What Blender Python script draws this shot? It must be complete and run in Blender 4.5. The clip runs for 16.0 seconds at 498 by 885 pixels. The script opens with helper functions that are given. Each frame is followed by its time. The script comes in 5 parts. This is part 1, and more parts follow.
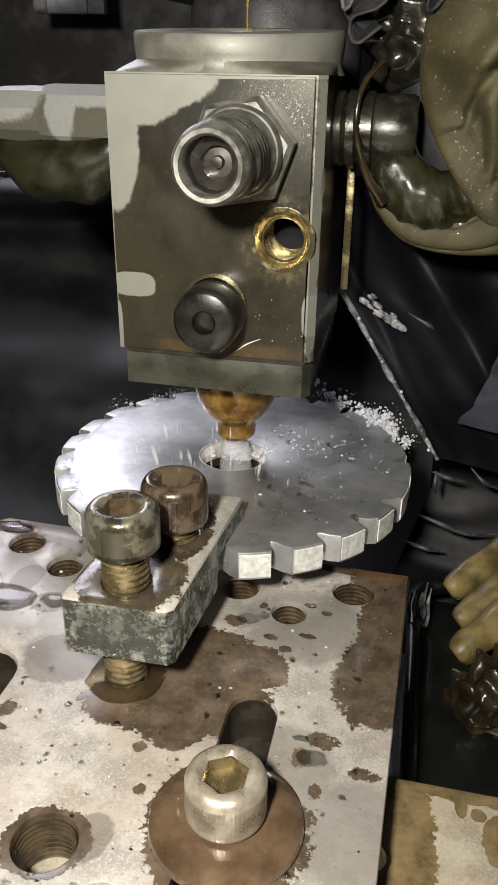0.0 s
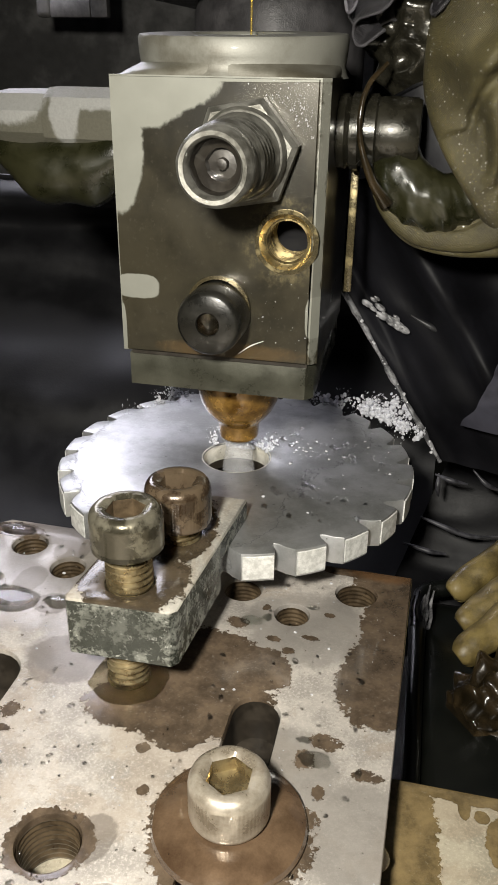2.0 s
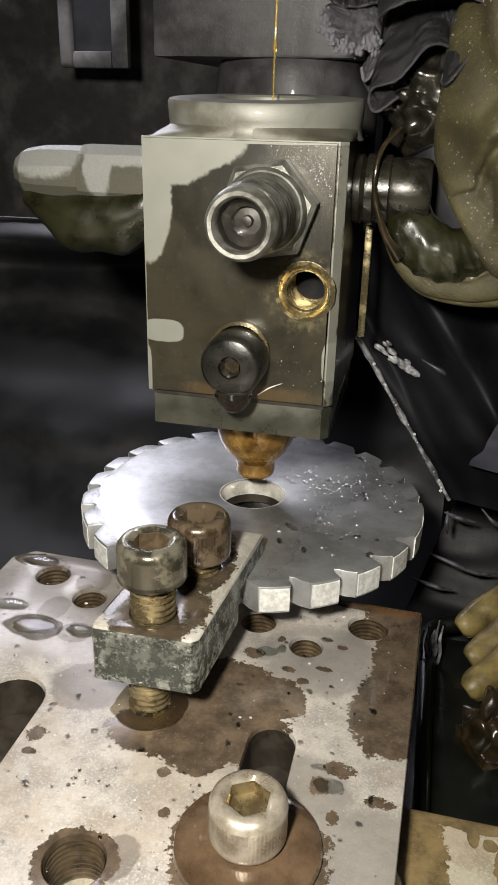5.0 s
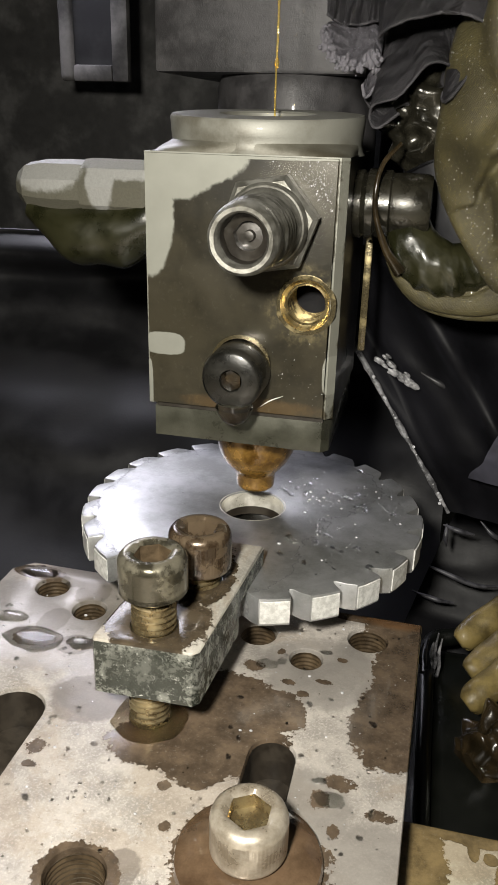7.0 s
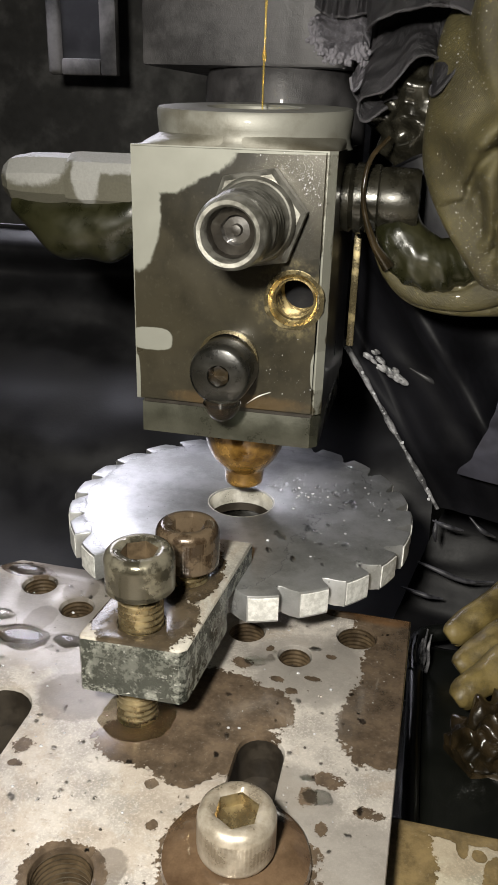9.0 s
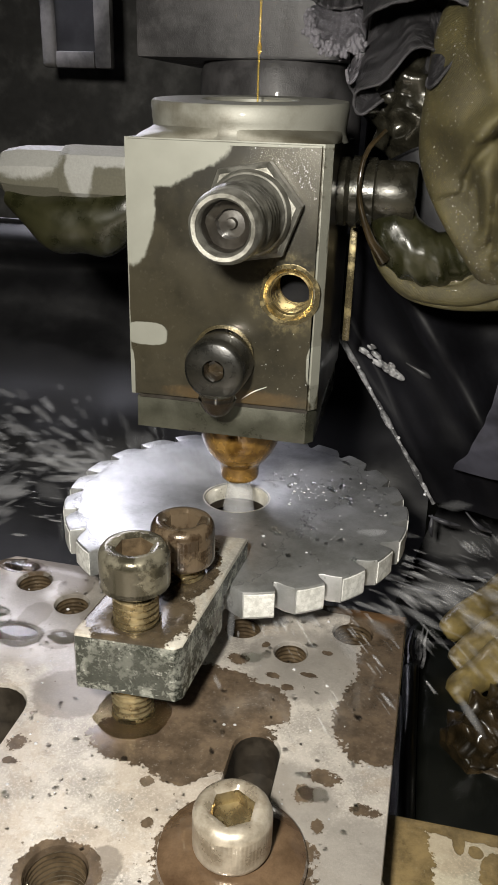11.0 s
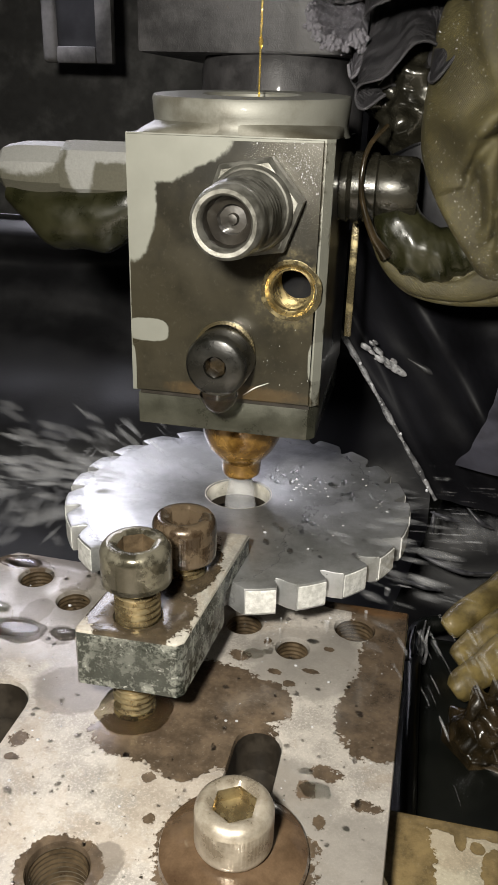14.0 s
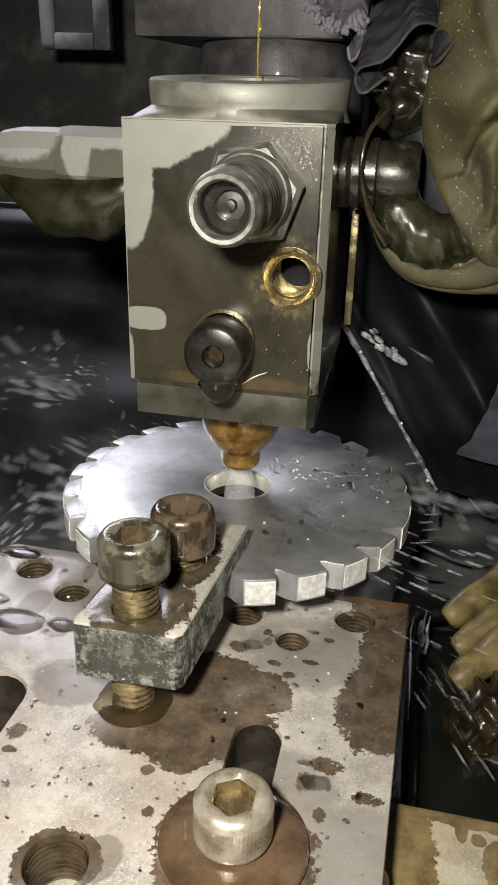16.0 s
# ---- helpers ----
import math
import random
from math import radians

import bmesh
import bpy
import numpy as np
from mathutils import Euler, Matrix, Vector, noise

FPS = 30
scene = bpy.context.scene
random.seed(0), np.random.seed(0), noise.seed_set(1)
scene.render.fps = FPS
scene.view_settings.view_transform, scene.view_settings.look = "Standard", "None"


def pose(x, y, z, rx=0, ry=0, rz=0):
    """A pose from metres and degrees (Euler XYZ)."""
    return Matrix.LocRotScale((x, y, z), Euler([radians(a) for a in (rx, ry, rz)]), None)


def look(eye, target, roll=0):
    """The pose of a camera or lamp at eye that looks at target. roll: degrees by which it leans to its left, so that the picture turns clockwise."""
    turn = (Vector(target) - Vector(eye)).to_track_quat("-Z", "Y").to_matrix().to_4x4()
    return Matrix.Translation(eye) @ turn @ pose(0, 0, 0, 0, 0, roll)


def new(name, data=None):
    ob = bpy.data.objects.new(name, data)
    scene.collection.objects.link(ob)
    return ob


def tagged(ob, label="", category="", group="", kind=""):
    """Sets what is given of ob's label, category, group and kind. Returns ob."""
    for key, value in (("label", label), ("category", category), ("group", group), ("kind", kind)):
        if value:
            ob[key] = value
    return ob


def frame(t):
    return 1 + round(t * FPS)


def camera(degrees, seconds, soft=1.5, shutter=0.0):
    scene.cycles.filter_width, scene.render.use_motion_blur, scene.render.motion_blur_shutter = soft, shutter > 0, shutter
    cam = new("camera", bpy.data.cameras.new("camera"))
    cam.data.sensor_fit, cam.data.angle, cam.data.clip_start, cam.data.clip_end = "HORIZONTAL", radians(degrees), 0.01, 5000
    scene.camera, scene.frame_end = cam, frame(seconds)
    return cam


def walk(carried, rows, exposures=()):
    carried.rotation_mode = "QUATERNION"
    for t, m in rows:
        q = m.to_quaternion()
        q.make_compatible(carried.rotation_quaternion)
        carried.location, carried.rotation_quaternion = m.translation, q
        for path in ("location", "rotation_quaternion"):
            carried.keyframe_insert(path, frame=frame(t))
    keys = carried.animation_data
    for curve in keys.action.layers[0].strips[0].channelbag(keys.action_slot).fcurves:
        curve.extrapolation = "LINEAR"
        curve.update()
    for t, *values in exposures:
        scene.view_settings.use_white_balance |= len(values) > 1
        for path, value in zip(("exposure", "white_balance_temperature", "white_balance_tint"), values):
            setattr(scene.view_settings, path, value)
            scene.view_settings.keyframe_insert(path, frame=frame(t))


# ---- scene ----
# A circular cutter held under a coolant block on a tool grinder; metres, x along the block's front face.
cam = camera(34.97, 16.0, soft=1.3, shutter=0.35)
# seconds, eye, yaw, pitch, roll
PATH = [
    (0.0, 0.04733, -0.19679, 0.20263, 12.293, -25.977, 0.899),
    (0.5, 0.04737, -0.19639, 0.20243, 12.298, -25.978, 0.923),
    (1.0, 0.04705, -0.19688, 0.20252, 12.216, -25.910, 0.967),
    (1.5, 0.04678, -0.19753, 0.20234, 12.296, -25.719, 0.954),
    (2.0, 0.04693, -0.19726, 0.20243, 12.394, -25.751, 0.945),
    (2.5, 0.04715, -0.19706, 0.20237, 12.387, -25.795, 0.945),
    (3.0, 0.04710, -0.19642, 0.20211, 12.265, -25.811, 0.989),
    (3.5, 0.04694, -0.19704, 0.20262, 12.350, -25.712, 1.013),
    (4.0, 0.04674, -0.19807, 0.20315, 12.427, -25.055, 1.041),
    (4.5, 0.04753, -0.20247, 0.20507, 12.609, -24.060, 1.209),
    (5.0, 0.04606, -0.20581, 0.20672, 13.023, -23.191, 1.336),
    (7.5, 0.04529, -0.20646, 0.20740, 12.705, -22.417, 1.683),
    (8.0, 0.04536, -0.20559, 0.20713, 12.524, -22.550, 1.716),
    (8.5, 0.04567, -0.20482, 0.20693, 12.325, -22.642, 1.713),
    (9.0, 0.04570, -0.20522, 0.20693, 12.081, -22.679, 1.781),
    (11.5, 0.04551, -0.20397, 0.20646, 11.740, -23.094, 1.835),
    (12.0, 0.04549, -0.20409, 0.20623, 11.795, -23.075, 1.813),
    (12.5, 0.04565, -0.20385, 0.20654, 11.924, -23.214, 1.741),
    (13.0, 0.04573, -0.20377, 0.20651, 11.833, -23.261, 1.792),
    (13.5, 0.04555, -0.20341, 0.20634, 11.815, -23.282, 1.785),
    (14.0, 0.04551, -0.20381, 0.20662, 11.865, -23.352, 1.764),
    (14.5, 0.04546, -0.20306, 0.20617, 11.774, -23.451, 1.757),
    (15.0, 0.04552, -0.20233, 0.20604, 11.724, -23.752, 1.740),
    (15.5, 0.04525, -0.20206, 0.20586, 11.803, -23.918, 1.714),
    (16.0, 0.04551, -0.20193, 0.20583, 11.895, -24.086, 1.617),
]
walk(cam, [(t, pose(x, y, z, 90 + pitch, 0, yaw) @ pose(0, 0, 0, 0, 0, roll)) for t, x, y, z, yaw, pitch, roll in PATH])

# ---- world and lamps ----
world = bpy.data.worlds.new("world")
scene.world = world
world.use_nodes = True
world.node_tree.nodes["Background"].inputs[0].default_value = (0.75, 0.82, 1.0, 1)
world.node_tree.nodes["Background"].inputs[1].default_value = 0.05
scene.view_settings.exposure = 0.0


def lamp(name, eye, target, size, watts, colour):
    data = bpy.data.lights.new(name, "AREA")
    data.shape, data.size, data.energy, data.color = "DISK", size, watts, colour
    ob = new(name, data)
    ob.matrix_basis = look(eye, target)
    return ob


# the grinder's own lamp behind and above the cutter, and the lamp carried beside the camera
lamp("machine_lamp", (-0.245, 0.335, 0.395), (-0.02, 0.0, 0.10), 0.20, 0.97, (0.89, 0.88, 1.0))
lamp("hand_lamp", (0.016, -0.222, 0.240), (0.0, -0.05, 0.11), 0.020, 1.13, (1.0, 0.955, 0.86))


# ---- materials ----
class Net:
    """A small shader tree builder."""

    def __init__(self, name):
        self.m = bpy.data.materials.new(name)
        self.m.use_nodes = True
        self.t = self.m.node_tree
        self.b = self.t.nodes["Principled BSDF"]
        self.pos = self.t.nodes.new("ShaderNodeNewGeometry").outputs["Position"]
        self.obj = self.t.nodes.new("ShaderNodeTexCoord").outputs["Object"]

    def put(self, socket, value):
        if isinstance(value, (int, float)):
            socket.default_value = value
        elif isinstance(value, tuple):
            socket.default_value = (*value, 1)[: len(socket.default_value)]
        else:
            self.t.links.new(value, socket)

    def math(self, op, a, b=0.0, c=0.0):
        n = self.t.nodes.new("ShaderNodeMath")
        n.operation = op
        for s, v in zip(n.inputs, (a, b, c)):
            self.put(s, v)
        return n.outputs[0]

    def noise(self, scale, detail=4.0, rough=0.55, where=None, warp=0.0):
        n = self.t.nodes.new("ShaderNodeTexNoise")
        self.put(n.inputs["Vector"], where or self.pos)
        self.put(n.inputs["Scale"], float(scale))
        self.put(n.inputs["Detail"], float(detail))
        self.put(n.inputs["Roughness"], float(rough))
        self.put(n.inputs["Distortion"], float(warp))
        return n.outputs["Fac"]

    def step(self, v, lo, hi):
        n = self.t.nodes.new("ShaderNodeMapRange")
        n.interpolation_type = "SMOOTHSTEP"
        self.put(n.inputs[0], v)
        self.put(n.inputs[1], float(lo))
        self.put(n.inputs[2], float(hi))
        return n.outputs[0]

    def mix(self, fac, a, b):
        n = self.t.nodes.new("ShaderNodeMix")
        n.data_type = "RGBA"
        for s, v in zip((n.inputs[0], n.inputs[6], n.inputs[7]), (fac, a, b)):
            self.put(s, v)
        return n.outputs[2]

    def mixf(self, fac, a, b):
        n = self.t.nodes.new("ShaderNodeMix")
        self.put(n.inputs[0], fac)
        self.put(n.inputs[2], a)
        self.put(n.inputs[3], b)
        return n.outputs[0]

    def patches(self, spots, axes=(0, 1), fray=0.35, scale=150.0, soft=0.06, power=2.0):
        """1 inside the given ellipses (u, v, ru, rv), frayed by noise."""
        sep = self.t.nodes.new("ShaderNodeSeparateXYZ")
        self.put(sep.inputs[0], self.pos)
        u, v = sep.outputs[axes[0]], sep.outputs[axes[1]]
        best = None
        for cu, cv, ru, rv in spots:
            du = self.math("DIVIDE", self.math("SUBTRACT", u, cu), ru)
            dv = self.math("DIVIDE", self.math("SUBTRACT", v, cv), rv)
            d = self.math("ADD", self.math("POWER", self.math("ABSOLUTE", du), power), self.math("POWER", self.math("ABSOLUTE", dv), power))
            d = self.math("SUBTRACT", 1.0, d)
            best = d if best is None else self.math("MAXIMUM", best, d)
        n = self.math("MULTIPLY", self.math("SUBTRACT", self.math("ADD", self.noise(scale, 5, 0.6), self.math("MULTIPLY", self.noise(4.5 * scale, 4, 0.6), 0.7)), 0.85), 4 * fray)
        return self.step(self.math("ADD", best, n), -soft, soft)

    def bump(self, height, strength, distance=0.001):
        n = self.t.nodes.new("ShaderNodeBump")
        self.put(n.inputs["Height"], height)
        self.put(n.inputs["Strength"], float(strength))
        self.put(n.inputs["Distance"], float(distance))
        self.put(self.b.inputs["Normal"], n.outputs[0])

    def done(self, colour, rough, metal=0.0, coat=0.0, spec=0.5, coat_rough=0.06):
        self.put(self.b.inputs["Base Color"], colour)
        self.put(self.b.inputs["Roughness"], rough)
        self.put(self.b.inputs["Metallic"], metal)
        self.put(self.b.inputs["Coat Weight"], coat)
        self.put(self.b.inputs["Coat Roughness"], coat_rough)
        self.put(self.b.inputs["Specular IOR Level"], spec)
        return self.m


def worn(name, a, b, scale, rough=(0.3, 0.5), metal=0.0, coat=0.0, fine=2500.0, relief=0.15, depth=0.0004, lo=0.35, hi=0.65):
    """Two tones mixed by noise, with fine grain in colour, gloss and relief."""
    n = Net(name)
    big, small = n.step(n.noise(scale, 5, 0.6), lo, hi), n.noise(fine, 3)
    f = n.math("MULTIPLY_ADD", small, 0.35, n.math("MULTIPLY", big, 0.75))
    n.bump(n.math("MULTIPLY_ADD", n.noise(scale * 6, 4), 0.6, n.math("MULTIPLY", small, 0.5)), relief, depth)
    return n.done(n.mix(f, a, b), n.mixf(f, rough[0], rough[1]), metal, coat)


DAMP = [(-0.020, -0.066, 0.013, 0.009), (-0.040, -0.040, 0.030, 0.024), (0.028, -0.045, 0.015, 0.014), (0.046, -0.100, 0.010, 0.012), (0.030, -0.090, 0.012, 0.012)]


def plate_steel(name, wet_spots, dry=(0.455, 0.42, 0.38), wet=(0.088, 0.064, 0.043), films=(), blots=()):
    """Pale dry steel with frayed dark oil, thinner grey films of liquid and small ringed stains."""
    n = Net(name)
    wetness = n.patches(wet_spots, fray=0.30, scale=210)
    if blots:
        wetness = n.math("MAXIMUM", wetness, n.patches(blots, fray=0.85, scale=430, soft=0.15))
    flecks = n.step(n.noise(520, 3, 0.6), 0.705, 0.73)
    wetness = n.math("MAXIMUM", wetness, n.math("MULTIPLY", flecks, 0.8))
    grain = n.noise(1700, 5, 0.7)
    blot = n.noise(110, 5, 0.65)
    d = n.mix(n.step(blot, 0.38, 0.62), tuple(0.66 * c for c in dry), dry)
    d = n.mix(n.step(grain, 0.45, 0.75), d, tuple(min(1, 1.25 * c) for c in dry))
    d = n.mix(n.math("MULTIPLY", n.step(n.noise(650, 5, 0.75), 0.56, 0.66), 0.45), d, tuple(0.5 * c for c in dry))
    d = n.mix(n.math("MULTIPLY", n.step(n.noise(38, 6, 0.7, warp=0.6), 0.50, 0.60), 0.30), d, (0.30, 0.22, 0.14))
    damp = n.math("MULTIPLY", n.patches(DAMP, fray=0.30, scale=130, soft=0.25), 0.75)
    d = n.mix(damp, d, n.mix(n.noise(500, 5), tuple(0.42 * c for c in dry), tuple(0.68 * c for c in dry)))
    w = n.mix(n.step(n.noise(160, 6, 0.7), 0.3, 0.7), tuple(0.6 * c for c in wet), tuple(1.5 * c for c in wet))
    w = n.mix(n.math("MULTIPLY", n.step(n.noise(1300, 4, 0.7), 0.58, 0.72), 0.30), w, tuple(0.6 * c for c in dry))
    rust = n.math("MULTIPLY", n.patches(RUST, fray=0.30, scale=120, soft=0.6), 0.55)
    w = n.mix(rust, w, n.mix(n.noise(300, 5), (0.075, 0.034, 0.010), (0.22, 0.105, 0.035)))
    col = n.mix(wetness, d, w)
    gloss = n.mixf(wetness, n.mixf(damp, n.mixf(grain, 0.42, 0.62), 0.3), 0.24)
    coat = n.mixf(wetness, n.mixf(damp, 0.08, 0.22), 0.42)
    if films:
        film = n.math("MULTIPLY", n.patches(films, fray=0.26, scale=110, soft=0.16), 0.6)
        col = n.mix(film, col, n.mix(wetness, n.mix(n.noise(170, 4), (0.085, 0.070, 0.056), (0.165, 0.140, 0.115)), w))
        gloss, coat = n.mixf(film, gloss, 0.40), n.mixf(film, coat, 0.06)
    n.bump(n.math("MULTIPLY_ADD", wetness, -0.7, n.math("MULTIPLY", grain, 0.35)), 0.5, 0.0003)
    return n.done(col, gloss, n.mixf(wetness, 0.25, 0.1), coat, coat_rough=0.10)


def block_steel(name):
    """Grey-green oxide steel, dark olive where oil has wetted it; the poorly lit side faces get that dark tone as
    painted shade.
    """
    n = Net(name)
    front = [(-0.0225, 0.186, 0.0072, 0.0150), (-0.021, 0.198, 0.0180, 0.0095), (-0.0130, 0.1990, 0.0150, 0.0070), (0.0, 0.2000, 0.040, 0.0014)]
    dry = n.patches(front, (0, 2), 0.13, 110, 0.10)
    dry = n.math("MAXIMUM", dry, n.patches([(-0.0182, 0.1547, 0.0052, 0.0028), (0.0238, 0.1500, 0.0022, 0.0050), (-0.0224, 0.1430, 0.0010, 0.0075)], (0, 2), 0.12, 260, 0.16, 3.2))
    dry = n.math("MAXIMUM", dry, n.math("MULTIPLY", n.patches([(0.0236, 0.170, 0.0012, 0.036), (-0.0229, 0.165, 0.0007, 0.05)], (0, 2), 0.75, 170, 0.3), 0.75))
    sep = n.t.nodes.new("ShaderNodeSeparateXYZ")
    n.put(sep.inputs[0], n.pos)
    # shade on the faces behind the front is painted with the oiled tone
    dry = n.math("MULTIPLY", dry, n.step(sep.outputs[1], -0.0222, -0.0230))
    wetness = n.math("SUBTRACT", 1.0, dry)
    grain = n.noise(2200, 4, 0.65)
    d = n.mix(n.noise(130, 5), (0.14, 0.141, 0.118), (0.205, 0.207, 0.178))
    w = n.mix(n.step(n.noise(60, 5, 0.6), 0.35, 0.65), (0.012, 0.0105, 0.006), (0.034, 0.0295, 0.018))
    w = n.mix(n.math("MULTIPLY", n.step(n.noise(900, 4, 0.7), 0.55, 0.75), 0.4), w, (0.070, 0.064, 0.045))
    rim = n.math("MULTIPLY", n.patches([(0.0165, 0.1665, 0.0088, 0.0090)], (0, 2), 0.18, 200, 0.5), 0.6)
    w = n.mix(n.math("MULTIPLY", rim, n.step(n.noise(420, 5, 0.7), 0.40, 0.70)), w, (0.20, 0.165, 0.085))
    low = n.patches([(0.004, 0.1405, 0.016, 0.0022)], (0, 2), 0.4, 200, 0.6)
    w = n.mix(n.math("MULTIPLY", low, 0.45), w, (0.11, 0.068, 0.026))
    n.bump(n.math("MULTIPLY_ADD", wetness, -0.3, n.math("MULTIPLY", n.math("ADD", grain, n.noise(240, 4)), 0.22)), 0.3, 0.0002)
    # glints of fine drops beside the union, painted as pale specks
    mist_glints = n.math("MULTIPLY", n.patches([(0.016, 0.190, 0.012, 0.012)], (0, 2), 0.5, 200, 0.6), n.step(n.noise(4800, 2), 0.60, 0.68))
    return n.done(n.mix(mist_glints, n.mix(wetness, d, w), (0.36, 0.35, 0.31)), n.mixf(wetness, 0.55, n.mixf(n.noise(90, 4), 0.22, 0.40)), 0.25, n.mixf(wetness, 0.0, 0.30))


WET = [(0.0100, -0.0680, 0.0155, 0.0175), (-0.0030, -0.0790, 0.0110, 0.0070), (0.0075, -0.0830, 0.0075, 0.0055), (0.0185, -0.0620, 0.0090, 0.0085), (0.0130, -0.0740, 0.0095, 0.0100), (0.0470, -0.0600, 0.0095, 0.0150), (0.0490, -0.0420, 0.0080, 0.0200), (0.0455, -0.0250, 0.0085, 0.0090), (0.0380, -0.0185, 0.0160, 0.0030), (-0.0463, -0.0516, 0.0060, 0.0035), (-0.0600, -0.0215, 0.0080, 0.0035), (0.0240, -0.1040, 0.0150, 0.0150), (-0.0062, -0.1130, 0.0078, 0.0074)]
BLOTS = [(0.0381, -0.0796, 0.0034, 0.0020), (0.0343, -0.0850, 0.0020, 0.0024), (0.0466, -0.0861, 0.0030, 0.0013), (0.0381, -0.0920, 0.0012, 0.0016), (0.0362, -0.0990, 0.0011, 0.0026), (0.0215, -0.0510, 0.0018, 0.0010), (0.0255, -0.0543, 0.0014, 0.0012), (0.0299, -0.0487, 0.0020, 0.0009), (0.0118, -0.0469, 0.0026, 0.0020), (0.0177, -0.0398, 0.0011, 0.0012), (0.0332, -0.0391, 0.0014, 0.0009), (-0.0280, -0.0862, 0.0020, 0.0022), (-0.0268, -0.0910, 0.0016, 0.0010), (0.0028, -0.0893, 0.0013, 0.0014), (0.0062, -0.0990, 0.0012, 0.0012)]
RUST = [(0.0450, -0.0180, 0.0100, 0.0040), (-0.0220, -0.0720, 0.0035, 0.0040)]
FILM = [(-0.0230, -0.0690, 0.0090, 0.0085), (-0.0170, -0.0620, 0.0080, 0.0100), (-0.0450, -0.0430, 0.0040, 0.0060), (-0.0500, -0.0215, 0.0120, 0.0050), (-0.0400, -0.0270, 0.0050, 0.0060), (-0.0350, -0.0510, 0.0050, 0.0040), (0.0012, -0.1109, 0.0040, 0.0050)]
PLATE = plate_steel("stained_plate_steel", WET, films=FILM, blots=BLOTS)
BED = plate_steel("stained_bed_steel", [(0.055, -0.100, 0.007, 0.035), (0.080, -0.0752, 0.03, 0.0026), (0.0735, -0.0850, 0.0030, 0.0060), (0.0665, -0.0785, 0.0012, 0.0030), (0.0700, -0.0800, 0.0016, 0.0016)], (0.40, 0.36, 0.275), (0.13, 0.095, 0.045))
BLOCK = block_steel("oiled_block_steel")
# boss steel darkened to brown for the shadow under the lip
NECK = worn("shadow_brown_neck_steel", (0.050, 0.042, 0.026), (0.15, 0.145, 0.118), 70, (0.4, 0.55), 0.25, 0.1)
BOSS = worn("boss_steel", (0.095, 0.087, 0.066), (0.195, 0.194, 0.168), 60, (0.4, 0.55), 0.25, 0.05, lo=0.30, hi=0.52)
BASE = worn("dark_green_steel", (0.022, 0.022, 0.015), (0.060, 0.060, 0.044), 70, (0.20, 0.42), 0.35, 0.35)


def clamp_steel():
    n = Net("mottled_clamp_steel")
    pale = n.step(n.noise(300, 6, 0.75), 0.46, 0.62)
    specks = n.step(n.noise(850, 4, 0.7), 0.60, 0.68)
    core = n.patches([(-0.0046, 0.0988, 0.0092, 0.0052)], (0, 2), 0.30, 220, 0.7, 3.0)
    pale = n.math("MULTIPLY", pale, n.mixf(core, 1.0, 0.28))
    dark = n.mix(n.noise(500, 4), (0.012, 0.015, 0.011), (0.046, 0.052, 0.042))
    col = n.mix(n.math("MULTIPLY", pale, 0.85), dark, (0.32, 0.328, 0.29))
    col = n.mix(n.math("MULTIPLY", specks, n.mixf(core, 0.9, 0.4)), col, (0.55, 0.55, 0.51))
    n.bump(n.math("ADD", pale, specks), 0.35, 0.0003)
    return n.done(col, n.mixf(pale, 0.25, 0.5), 0.25, n.mixf(pale, 0.5, 0.1))


CLAMP = clamp_steel()
CLAMP_TOP = plate_steel("wet_clamp_top", [(-0.005, -0.070, 0.012, 0.012), (0.0, -0.05, 0.0075, 0.014), (-0.009, -0.04, 0.006, 0.012)], (0.46, 0.44, 0.39), (0.055, 0.042, 0.027))


def cutter_steel():
    """Ground steel under a thin film of coolant whose edge shows as a wandering line."""
    n = Net("wet_cutter_steel")
    film = n.patches([(-0.012, 0.0, 0.034, 0.040), (0.006, 0.018, 0.030, 0.024), (0.0, -0.028, 0.019, 0.020)], (0, 1), 0.20, 60, 0.03)
    edge = n.math("MULTIPLY", film, n.math("SUBTRACT", 1.0, film))
    big, grain = n.noise(70, 6, 0.65), n.noise(1500, 4, 0.65)
    pits = n.step(n.noise(700, 3, 0.6), 0.70, 0.74)
    col = n.mix(n.step(big, 0.36, 0.64), (0.34, 0.345, 0.335), (0.52, 0.525, 0.53))
    col = n.mix(n.math("MULTIPLY", n.step(grain, 0.5, 0.75), 0.35), col, (0.62, 0.62, 0.61))
    col = n.mix(n.math("MULTIPLY", pits, 0.8), col, (0.10, 0.09, 0.075))
    col = n.mix(n.math("MULTIPLY", edge, 2.0), col, (0.20, 0.20, 0.21))
    n.bump(n.math("MULTIPLY_ADD", film, 1.2, n.math("MULTIPLY_ADD", grain, 0.25, n.math("MULTIPLY", n.noise(130, 3), 0.5))), 0.18, 0.0004)
    return n.done(col, n.mixf(film, n.mixf(big, 0.38, 0.52), n.mixf(big, 0.36, 0.50)), 0.84, n.mixf(film, 0.10, 0.40))


BLADE = cutter_steel()
# pale tone paints the light falling on the bore's far wall
BORE_WALL = worn("lit_bore_steel", (0.42, 0.40, 0.34), (0.78, 0.76, 0.70), 200, (0.25, 0.4), 0.4, 0.3)
LAND = worn("ground_tooth_steel", (0.52, 0.52, 0.49), (0.86, 0.86, 0.83), 600, (0.3, 0.5), 0.35, 0.2, relief=0.3)
SCREW = worn("worn_screw_steel", (0.026, 0.022, 0.012), (0.26, 0.24, 0.18), 130, (0.20, 0.36), 0.65, 0.4, lo=0.42, hi=0.58)
